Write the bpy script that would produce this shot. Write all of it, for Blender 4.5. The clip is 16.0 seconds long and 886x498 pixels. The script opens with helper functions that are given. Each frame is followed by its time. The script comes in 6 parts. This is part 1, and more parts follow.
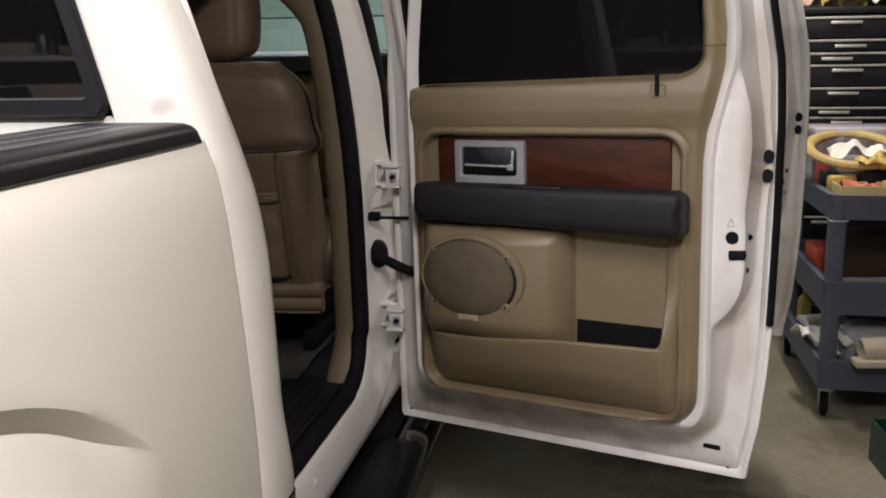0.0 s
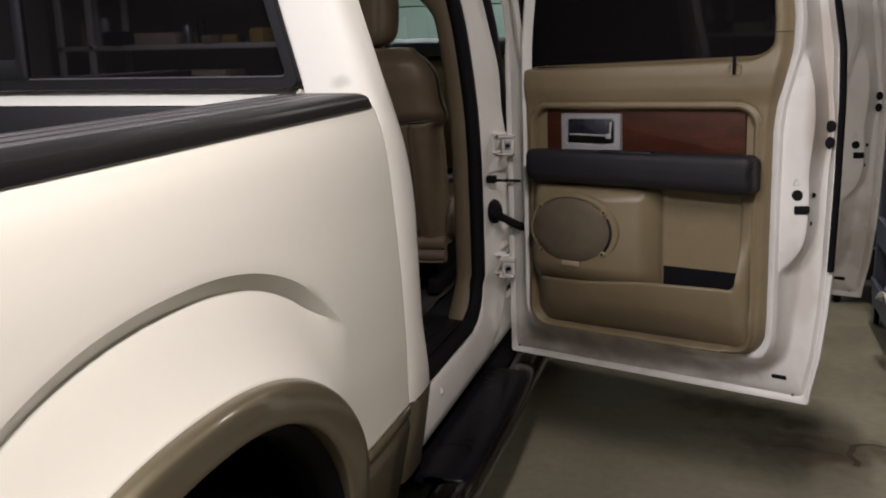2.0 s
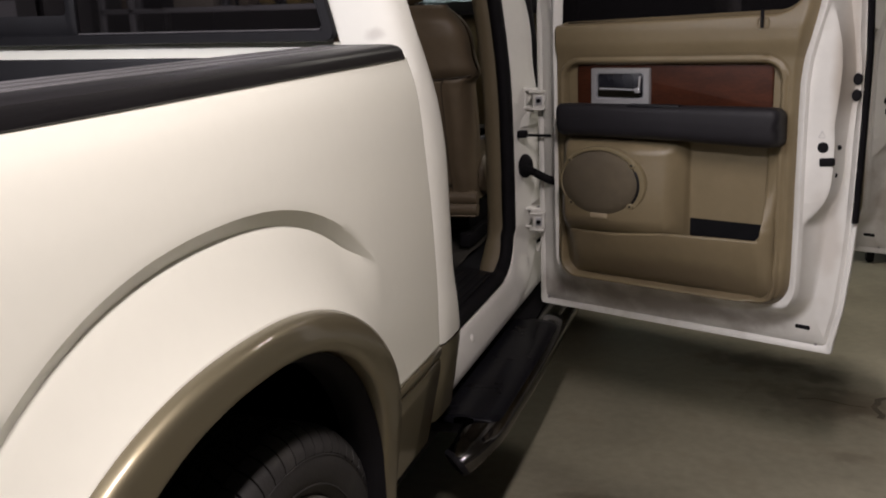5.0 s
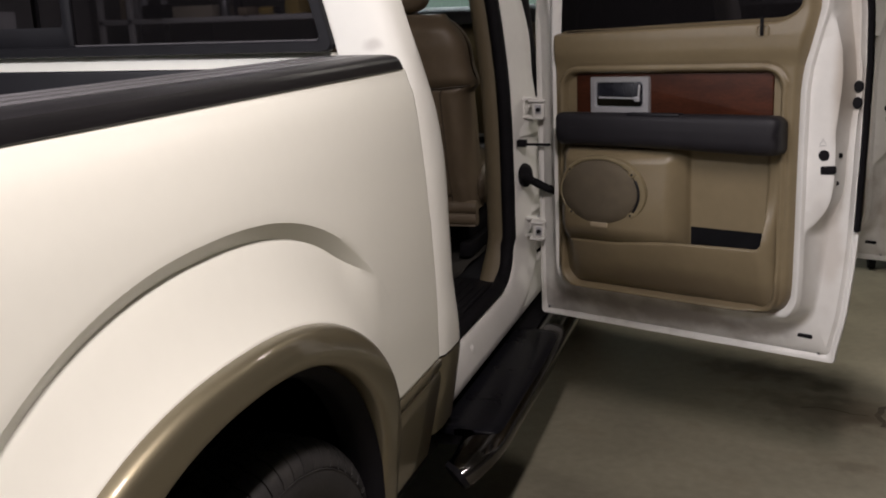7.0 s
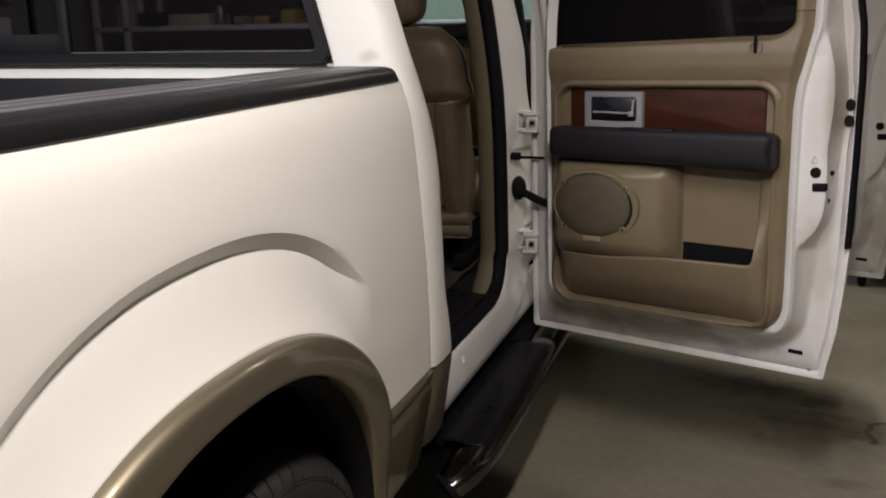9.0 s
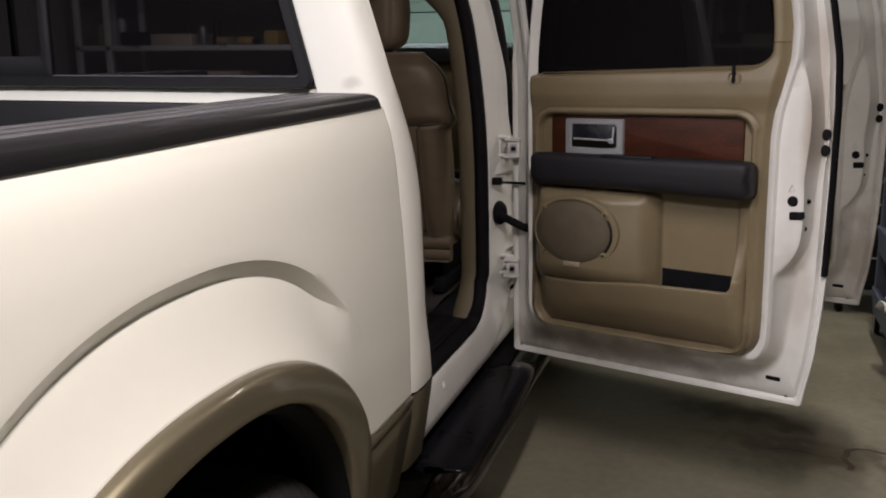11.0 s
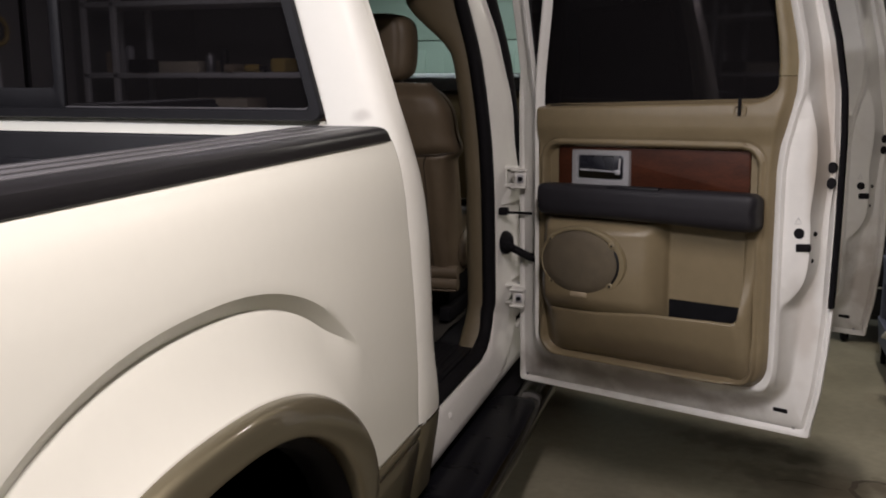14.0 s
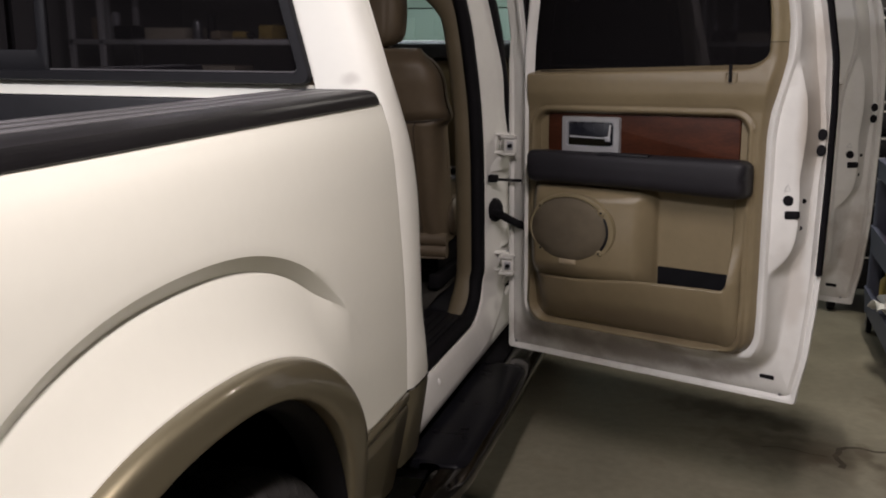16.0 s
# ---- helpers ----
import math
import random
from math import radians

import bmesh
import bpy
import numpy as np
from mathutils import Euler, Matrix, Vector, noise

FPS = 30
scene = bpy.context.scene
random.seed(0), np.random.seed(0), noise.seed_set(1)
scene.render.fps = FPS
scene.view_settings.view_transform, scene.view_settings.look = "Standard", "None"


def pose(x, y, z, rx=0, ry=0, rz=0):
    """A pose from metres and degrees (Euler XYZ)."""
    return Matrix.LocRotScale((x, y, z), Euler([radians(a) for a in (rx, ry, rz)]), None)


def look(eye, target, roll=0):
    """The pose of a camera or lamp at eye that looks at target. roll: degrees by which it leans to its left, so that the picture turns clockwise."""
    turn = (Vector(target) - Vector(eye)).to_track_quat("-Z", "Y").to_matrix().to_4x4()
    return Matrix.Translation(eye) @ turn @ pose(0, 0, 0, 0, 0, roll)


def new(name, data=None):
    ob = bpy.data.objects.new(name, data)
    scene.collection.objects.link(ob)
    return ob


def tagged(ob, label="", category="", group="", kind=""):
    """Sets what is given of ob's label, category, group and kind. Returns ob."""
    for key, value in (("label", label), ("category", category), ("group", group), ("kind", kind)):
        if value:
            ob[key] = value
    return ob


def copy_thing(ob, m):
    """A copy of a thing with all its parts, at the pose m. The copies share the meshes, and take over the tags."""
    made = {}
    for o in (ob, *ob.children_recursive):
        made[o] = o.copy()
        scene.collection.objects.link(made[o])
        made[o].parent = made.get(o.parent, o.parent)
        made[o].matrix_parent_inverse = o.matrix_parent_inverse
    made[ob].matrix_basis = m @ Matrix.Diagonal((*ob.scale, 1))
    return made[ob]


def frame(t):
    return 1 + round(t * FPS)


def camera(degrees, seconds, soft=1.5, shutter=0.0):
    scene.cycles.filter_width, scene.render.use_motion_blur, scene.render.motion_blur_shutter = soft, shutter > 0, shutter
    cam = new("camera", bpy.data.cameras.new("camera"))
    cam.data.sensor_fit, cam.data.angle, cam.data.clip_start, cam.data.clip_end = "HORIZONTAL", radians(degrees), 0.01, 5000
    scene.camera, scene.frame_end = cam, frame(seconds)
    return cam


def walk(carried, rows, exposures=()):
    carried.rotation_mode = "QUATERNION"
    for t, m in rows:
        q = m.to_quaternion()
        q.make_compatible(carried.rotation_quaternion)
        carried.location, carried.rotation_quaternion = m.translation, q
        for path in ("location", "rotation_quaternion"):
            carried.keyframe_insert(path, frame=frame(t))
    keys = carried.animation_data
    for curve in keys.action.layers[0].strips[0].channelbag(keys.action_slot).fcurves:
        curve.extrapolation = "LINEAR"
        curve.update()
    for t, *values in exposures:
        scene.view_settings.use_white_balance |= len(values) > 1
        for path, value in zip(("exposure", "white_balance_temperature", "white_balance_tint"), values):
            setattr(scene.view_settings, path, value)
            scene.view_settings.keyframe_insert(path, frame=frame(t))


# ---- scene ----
cam = camera(51.7, 16.0, soft=1.9)
PATH = [
    (0, (0.63, -1.323, 1.528), (0.28, 0.602, 1.112), -0.9),
    (0.5, (0.69, -1.368, 1.52), (0.202, 0.514, 1.049), -1.0),
    (1, (0.686, -1.495, 1.527), (0.111, 0.369, 1.083), -0.6),
    (1.5, (0.66, -1.692, 1.523), (0.136, 0.182, 1.062), -1.2),
    (2, (0.709, -1.797, 1.53), (0.139, 0.069, 1.09), -1.3),
    (2.5, (0.763, -1.853, 1.514), (0.11, -0.026, 1.028), -1.0),
    (3, (0.756, -1.86, 1.508), (0.106, -0.031, 1.026), -1.0),
    (3.5, (0.763, -1.882, 1.5), (0.111, -0.06, 0.995), -1.1),
    (4, (0.754, -1.884, 1.505), (0.112, -0.062, 0.987), -1.6),
    (6.5, (0.746, -1.878, 1.505), (0.11, -0.047, 1.01), -1.5),
    (7, (0.746, -1.867, 1.508), (0.104, -0.038, 1.015), -1.9),
    (7.5, (0.747, -1.87, 1.508), (0.105, -0.039, 1.023), -1.6),
    (8, (0.748, -1.872, 1.509), (0.115, -0.035, 1.033), -1.3),
    (10.5, (0.742, -1.87, 1.52), (0.126, -0.022, 1.067), -0.4),
    (11, (0.746, -1.875, 1.525), (0.156, -0.012, 1.098), -0.3),
    (11.5, (0.746, -1.868, 1.518), (0.13, -0.015, 1.085), -0.9),
    (12, (0.743, -1.871, 1.524), (0.121, -0.016, 1.109), -1.0),
    (12.5, (0.745, -1.882, 1.529), (0.122, -0.024, 1.134), -0.9),
    (13, (0.744, -1.878, 1.532), (0.14, -0.014, 1.131), -0.2),
    (13.5, (0.74, -1.875, 1.535), (0.147, -0.009, 1.129), -0.2),
    (14, (0.737, -1.885, 1.542), (0.137, -0.014, 1.169), -0.1),
    (14.5, (0.743, -1.879, 1.538), (0.14, -0.02, 1.109), 0.2),
    (15, (0.743, -1.878, 1.535), (0.166, -0.012, 1.105), 0.2),
    (15.5, (0.742, -1.884, 1.531), (0.17, -0.014, 1.113), 0.3),
    (16, (0.735, -1.88, 1.527), (0.162, -0.014, 1.092), 0.2),
]
walk(cam, [(t, look(eye, target, roll)) for t, eye, target, roll in PATH],
     exposures=[(0, 0.28), (0.5, 0.16), (1.0, -0.04), (1.5, 0.0), (16, 0.0)])

# ---- light: ceiling tubes of a workshop, one of them added ----
world = bpy.data.worlds.new("workshop_air")
scene.world = world
world.use_nodes = True
world.node_tree.nodes["Background"].inputs[0].default_value = (0.55, 0.6, 0.65, 1)
world.node_tree.nodes["Background"].inputs[1].default_value = 0.02


def area_lamp(name, x, y, z, sx, sy, watts, colour):
    data = bpy.data.lights.new(name, "AREA")
    data.shape, data.size, data.size_y, data.energy, data.color = "RECTANGLE", sx, sy, watts, colour
    ob = new(name, data)
    ob.location = (x, y, z)
    return ob


area_lamp("ceiling_lamp_aisle", 0.78, -1.25, 2.76, 0.10, 1.2, 60, (1.0, 0.89, 0.88))
area_lamp("ceiling_lamp_front", 1.4, 2.7, 2.76, 0.12, 1.2, 34, (1.0, 0.92, 0.82))
area_lamp("ceiling_lamp_back", -1.1, -2.1, 2.76, 1.2, 0.20, 105, (0.98, 0.94, 1.0))
# no known source here: added to brighten the shelf mirrored in the window
area_lamp("shelf_fill_lamp", -3.3, -3.9, 2.76, 1.2, 0.12, 16, (1.0, 0.95, 0.98))
area_lamp("ceiling_lamp_far", -1.6, 5.2, 2.76, 1.2, 0.12, 46, (0.90, 0.96, 1.0))


# ---- materials ----
def mat(name, col, rough=0.5, metal=0.0, var=0.12, scale=3.0, fine=40.0, bump=0.0, bscale=200.0, coat=0.0, rvar=0.08,
        stretch=(1, 1, 1), spots=None, glass=0.0, spec=0.5, coat_rough=0.06):
    m = bpy.data.materials.new(name)
    m.use_nodes = True
    nt = m.node_tree
    p = nt.nodes["Principled BSDF"]
    tc = nt.nodes.new("ShaderNodeTexCoord")
    mp = nt.nodes.new("ShaderNodeMapping")
    mp.inputs["Scale"].default_value = stretch
    nt.links.new(tc.outputs["Object"], mp.inputs[0])

    def noise_at(s, detail=4.0):
        n = nt.nodes.new("ShaderNodeTexNoise")
        n.inputs["Scale"].default_value, n.inputs["Detail"].default_value = s, detail
        nt.links.new(mp.outputs[0], n.inputs["Vector"])
        return n.outputs["Fac"]

    def math_node(op, a, b, clamp=False):
        n = nt.nodes.new("ShaderNodeMath")
        n.operation, n.use_clamp = op, clamp
        for i, v in enumerate((a, b)):
            if isinstance(v, (int, float)):
                n.inputs[i].default_value = v
            else:
                nt.links.new(v, n.inputs[i])
        return n.outputs[0]

    big, small = noise_at(scale), noise_at(fine, 6.0)
    both = math_node("ADD", math_node("MULTIPLY", big, 0.65), math_node("MULTIPLY", small, 0.35))
    ramp = nt.nodes.new("ShaderNodeValToRGB")
    lo = [c * (1 - var) for c in col]
    hi = [min(1, c * (1 + var)) for c in col]
    ramp.color_ramp.elements[0].position, ramp.color_ramp.elements[1].position = 0.3, 0.7
    ramp.color_ramp.elements[0].color, ramp.color_ramp.elements[1].color = (*lo, 1), (*hi, 1)
    nt.links.new(both, ramp.inputs[0])
    colour = ramp.outputs[0]
    if spots:
        sc, amount, scol = spots
        f = math_node("MULTIPLY", math_node("SUBTRACT", noise_at(sc, 8.0), 0.56, True), amount, True)
        mix = nt.nodes.new("ShaderNodeMix")
        mix.data_type = "RGBA"
        nt.links.new(f, mix.inputs[0])
        nt.links.new(colour, mix.inputs[6])
        mix.inputs[7].default_value = (*scol, 1)
        colour = mix.outputs[2]
    nt.links.new(colour, p.inputs["Base Color"])
    r = math_node("ADD", math_node("MULTIPLY", both, 2 * rvar), rough - rvar, True)
    nt.links.new(r, p.inputs["Roughness"])
    p.inputs["Metallic"].default_value = metal
    p.inputs["Coat Weight"].default_value = coat
    p.inputs["Coat Roughness"].default_value = coat_rough
    p.inputs["Transmission Weight"].default_value = glass
    p.inputs["Specular IOR Level"].default_value = spec
    if bump:
        b = nt.nodes.new("ShaderNodeBump")
        b.inputs["Strength"].default_value, b.inputs["Distance"].default_value = bump, 0.002
        nt.links.new(noise_at(bscale, 3.0), b.inputs["Height"])
        nt.links.new(b.outputs[0], p.inputs["Normal"])
    return m


def glow(name, col, strength):
    m = mat(name, (0.8, 0.8, 0.8))
    p = m.node_tree.nodes["Principled BSDF"]
    p.inputs["Emission Color"].default_value, p.inputs["Emission Strength"].default_value = (*col, 1), strength
    return m


def tint_glass(name, col, rough=0.02, alpha=0.35, sheen=0.09, haze=0.0):
    """Thin sheet: tinted see-through with a mirror sheen that grows at grazing angles."""
    m = bpy.data.materials.new(name)
    m.use_nodes = True
    nt = m.node_tree
    out = nt.nodes["Material Output"]
    nt.nodes.remove(nt.nodes["Principled BSDF"])
    tr, gl, mix, lw, pw, ad = (nt.nodes.new(k) for k in ("ShaderNodeBsdfTransparent", "ShaderNodeBsdfGlossy", "ShaderNodeMixShader", "ShaderNodeLayerWeight", "ShaderNodeMath", "ShaderNodeMath"))
    tr.inputs[0].default_value = (*[c * alpha for c in col], 1)
    gl.inputs[0].default_value, gl.inputs["Roughness"].default_value = (0.92, 0.86, 0.94, 1), rough
    lw.inputs[0].default_value = 0.5
    pw.operation, pw.inputs[1].default_value = "POWER", 5.0
    ad.operation, ad.inputs[1].default_value, ad.inputs[2].default_value = "MULTIPLY_ADD", 0.90, sheen
    nt.links.new(lw.outputs["Facing"], pw.inputs[0])
    nt.links.new(pw.outputs[0], ad.inputs[0])
    nt.links.new(ad.outputs[0], mix.inputs[0])
    nt.links.new(tr.outputs[0], mix.inputs[1])
    nt.links.new(gl.outputs[0], mix.inputs[2])
    # faint diffuse share stands for haze, lifting the glass's black
    if haze:
        df, dm = nt.nodes.new("ShaderNodeBsdfDiffuse"), nt.nodes.new("ShaderNodeMixShader")
        df.inputs[0].default_value, dm.inputs[0].default_value = (0.5, 0.46, 0.5, 1), haze
        nt.links.new(mix.outputs[0], dm.inputs[1])
        nt.links.new(df.outputs[0], dm.inputs[2])
        nt.links.new(dm.outputs[0], out.inputs[0])
    else:
        nt.links.new(mix.outputs[0], out.inputs[0])
    return m


def tint_patch(m, centre, radius, col, amount, ragged=14.0):
    """A soft patch of colour, for stains and for painted shade, with a place and shape of its own, in the object's
    coordinates.
    """
    nt = m.node_tree
    p = nt.nodes["Principled BSDF"]
    src = p.inputs["Base Color"].links[0].from_socket
    tc, sub, div, ln, mr, mix = (nt.nodes.new(k) for k in ("ShaderNodeTexCoord", "ShaderNodeVectorMath", "ShaderNodeVectorMath", "ShaderNodeVectorMath", "ShaderNodeMapRange", "ShaderNodeMix"))
    sub.operation, div.operation, ln.operation, mix.data_type = "SUBTRACT", "DIVIDE", "LENGTH", "RGBA"
    sub.inputs[1].default_value, div.inputs[1].default_value = centre, radius
    mr.interpolation_type = "SMOOTHSTEP"
    mr.inputs[1].default_value, mr.inputs[2].default_value, mr.inputs[3].default_value, mr.inputs[4].default_value = 0.2, 1.0, amount, 0.0
    nt.links.new(tc.outputs["Object"], sub.inputs[0])
    nt.links.new(sub.outputs[0], div.inputs[0])
    nt.links.new(div.outputs[0], ln.inputs[0])
    nz, ml = nt.nodes.new("ShaderNodeTexNoise"), nt.nodes.new("ShaderNodeMath")
    nz.inputs["Scale"].default_value, nz.inputs["Detail"].default_value = ragged, 6.0
    ml.operation, ml.inputs[1].default_value, ml.inputs[2].default_value = "MULTIPLY_ADD", 1.6, -0.8
    nt.links.new(tc.outputs["Object"], nz.inputs["Vector"])
    nt.links.new(nz.outputs["Fac"], ml.inputs[0])
    ad = nt.nodes.new("ShaderNodeMath")
    ad.operation = "ADD"
    nt.links.new(ml.outputs[0], ad.inputs[0])
    nt.links.new(ln.outputs["Value"], ad.inputs[1])
    nt.links.new(ad.outputs[0], mr.inputs[0])
    nt.links.new(mr.outputs[0], mix.inputs[0])
    nt.links.new(src, mix.inputs[6])
    mix.inputs[7].default_value = (*col, 1)
    nt.links.new(mix.outputs[2], p.inputs["Base Color"])
    return m

WHITE = mat("pearl_white_paint", (0.785, 0.78, 0.695), 0.42, var=0.02, scale=1.5, coat=0.35, coat_rough=0.16, rvar=0.04, bump=0.02, bscale=900)
DOORWHITE = mat("white_inner_paint", (0.71, 0.702, 0.67), 0.42, var=0.04, scale=6, coat=0.25, rvar=0.06, spots=(9, 0.8, (0.55, 0.52, 0.48)))
TANPAINT = mat("gold_metallic_paint", (0.222, 0.194, 0.128), 0.44, metal=0.80, var=0.04, scale=2, fine=600, coat=0.7, rvar=0.04)
TAN = mat("tan_moulded_vinyl", (0.200, 0.163, 0.095), 0.34, var=0.08, scale=5, bump=0.3, bscale=700, spots=(7, 0.9, (0.145, 0.114, 0.068)))
LEATHER = mat("tan_leather", (0.122, 0.092, 0.059), 0.52, var=0.12, scale=9, bump=0.35, bscale=260)
# the tan vinyl again, darkened to stand for shade on the pillar
TANSHADED = mat("shaded_tan_pillar_cover", (0.135, 0.108, 0.066), 0.5, var=0.08, scale=6, bump=0.3, bscale=700)
LEATHERDARK = mat("dark_leather_seam", (0.052, 0.038, 0.026), 0.6, var=0.15, scale=20)
CREAMTAN = mat("light_tan_plastic", (0.30, 0.245, 0.165), 0.5, var=0.05, scale=10)
GRILLE = mat("speaker_mesh_tan", (0.104, 0.083, 0.053), 0.6, var=0.22, scale=16, bump=0.9, bscale=900, spots=(14, 1.0, (0.066, 0.052, 0.034)))
SLATE = mat("dark_slate_vinyl", (0.0155, 0.0145, 0.0175), 0.5, spec=0.27, var=0.15, scale=12, bump=0.3, bscale=800)
BLACK = mat("black_plastic", (0.0095, 0.0095, 0.0115), 0.5, spec=0.24, var=0.2, scale=10, bump=0.15, bscale=500)
# rib tops in a paler grey than the cap
RAILRIB = mat("pale_rail_rib", (0.076, 0.073, 0.077), 0.42, spec=0.5, var=0.3, scale=10, bump=0.12, bscale=420, stretch=(1, 0.15, 1))
RAILCAP = mat("textured_black_rail_cap", (0.0085, 0.0078, 0.0092), 0.44, spec=0.34, var=0.3, scale=14, bump=0.12, bscale=420, stretch=(1, 0.2, 1))
RUBBER = mat("black_rubber", (0.0065, 0.006, 0.0075), 0.72, spec=0.14, var=0.25, scale=16, bump=0.2, bscale=300)
ALLOY = mat("dull_alloy", (0.20, 0.195, 0.19), 0.5, metal=0.6, var=0.12, scale=14, spots=(20, 0.8, (0.10, 0.09, 0.08)))
TYRE = mat("tyre_rubber", (0.018, 0.0165, 0.016), 0.72, var=0.3, scale=10, bump=0.35, bscale=160, spots=(14, 1.5, (0.06, 0.055, 0.045)))
CHROME = mat("brushed_silver", (0.47, 0.47, 0.48), 0.42, metal=0.6, var=0.05, scale=20, rvar=0.05)
POLISHED = mat("polished_chrome", (0.7, 0.7, 0.72), 0.12, metal=1.0, var=0.05, scale=20, rvar=0.05)
STEEL = mat("grey_steel", (0.35, 0.35, 0.36), 0.4, metal=0.9, var=0.15, scale=20)
WOOD = mat("burl_wood_veneer", (0.046, 0.0135, 0.0060), 0.52, var=0.55, scale=6, fine=70, stretch=(1, 1, 3), spec=0.18, spots=(16, 2.2, (0.026, 0.007, 0.0035)))
CARPET = mat("dark_carpet", (0.020, 0.017, 0.014), 0.95, var=0.35, scale=6, fine=120, bump=0.8, bscale=400, spots=(11, 0.6, (0.045, 0.038, 0.03)))
FLOOR = mat("worn_concrete_floor", (0.232, 0.212, 0.160), 0.42, var=0.3, scale=2.2, fine=26, bump=0.2, bscale=70, rvar=0.14, spots=(4.5, 2.6, (0.155, 0.128, 0.090)))
WALL = mat("painted_block_wall", (0.25, 0.243, 0.235), 0.75, var=0.08, scale=1.2, bump=0.2, bscale=90)
CEIL = mat("ceiling_paint", (0.38, 0.37, 0.35), 0.8, var=0.08, scale=0.8)
PALEGREEN = mat("pale_green_door_paint", (0.46, 0.60, 0.52), 0.55, var=0.05, scale=2)
CART = mat("slate_blue_cart_plastic", (0.085, 0.092, 0.135), 0.5, var=0.12, scale=8, bump=0.25, bscale=250, spots=(20, 0.7, (0.16, 0.16, 0.18)))
CHEST = mat("black_enamel", (0.010, 0.010, 0.012), 0.4, var=0.2, scale=5, rvar=0.06, spec=0.25)
TRIMGREY = mat("dull_aluminium_trim", (0.40, 0.39, 0.37), 0.5, metal=0.5, var=0.12, scale=8)
YELLOW = mat("yellow_plastic", (0.50, 0.36, 0.10), 0.45, var=0.1, scale=12)
RED = mat("red_plastic", (0.55, 0.07, 0.045), 0.45, var=0.15, scale=12)
PAPER = mat("white_rag", (0.75, 0.74, 0.70), 0.85, var=0.08, scale=20, bump=0.5, bscale=60)
GREEN = mat("green_plastic", (0.006, 0.045, 0.033), 0.45, var=0.15, scale=10)
CREAM = mat("cream_cardboard", (0.55, 0.49, 0.38), 0.8, var=0.08, scale=15)
GREYPL = mat("clear_grey_plastic", (0.42, 0.42, 0.44), 0.35, var=0.1, scale=15)
PLY = mat("bench_wood", (0.33, 0.26, 0.18), 0.7, var=0.2, scale=4, stretch=(0.3, 4, 4))
DARKGLASS = tint_glass("dark_tinted_glass", (0.5, 0.5, 0.58), 0.02, 0.04, 0.088, 0.008)
DOORGLASS = tint_glass("dark_privacy_glass", (0.5, 0.5, 0.58), 0.03, 0.05, 0.020, 0.014)
CLEARGLASS = tint_glass("clear_glass", (0.92, 0.97, 0.95), 0.01, 1.0)
DRYWHITE = mat("etched_mark", (0.5, 0.5, 0.5), 0.6)


# ---- mesh helpers ----
def part(name, bm, material, parent=None, label="", smooth=True, angle=40):
    bmesh.ops.recalc_face_normals(bm, faces=bm.faces)
    me = bpy.data.meshes.new(name)
    bm.to_mesh(me)
    bm.free()
    me.materials.append(material)
    if smooth:
        me.shade_smooth()
        me.set_sharp_from_angle(angle=radians(angle))
    ob = new(name, me)
    if parent is not None:
        ob.parent = parent
    if label:
        tagged(ob, label)
    return ob


def solid(ob, t, offset=-1.0):
    m = ob.modifiers.new("thickness", "SOLIDIFY")
    m.thickness, m.offset = t, offset
    return ob


def empty(name, label="", category="", m=None, parent=None, **k):
    ob = new(name)
    ob.empty_display_size = 0.1
    if m is not None:
        ob.matrix_basis = m
    if parent is not None:
        ob.parent = parent
    return tagged(ob, label, category, **k)


def grid(fn, us, vs, close_u=False):
    bm = bmesh.new()
    rows = [[bm.verts.new(fn(u, v)) for v in vs] for u in us]
    n = len(us)
    for i in range(n if close_u else n - 1):
        a, b = rows[i], rows[(i + 1) % n]
        for j in range(len(vs) - 1):
            bm.faces.new((a[j], a[j + 1], b[j + 1], b[j]))
    return bm


def loft(rings, closed=False, caps=False):
    bm = bmesh.new()
    vs = [[bm.verts.new(p) for p in r] for r in rings]
    for a, b in zip(vs, vs[1:]):
        n = len(a)
        for j in range(n if closed else n - 1):
            bm.faces.new((a[j], a[(j + 1) % n], b[(j + 1) % n], b[j]))
    if caps:
        bm.faces.new(vs[0])
        bm.faces.new(vs[-1])
    return bm


def box(x0, x1, y0, y1, z0, z1, r=0.004, seg=2, bm=None):
    b = bmesh.new()
    bmesh.ops.create_cube(b, size=1)
    for v in b.verts:
        v.co = Vector(((x0 + x1) / 2 + v.co.x * (x1 - x0), (y0 + y1) / 2 + v.co.y * (y1 - y0), (z0 + z1) / 2 + v.co.z * (z1 - z0)))
    if r > 0:
        bmesh.ops.bevel(b, geom=b.edges[:], offset=r, segments=seg, affect="EDGES", profile=0.5)
    if bm is None:
        return b
    return join(bm, b)


def join(bm, other, m=None):
    if m is not None:
        other.transform(m)
    me = bpy.data.meshes.new("tmp")
    other.to_mesh(me)
    other.free()
    bm.from_mesh(me)
    bpy.data.meshes.remove(me)
    return bm


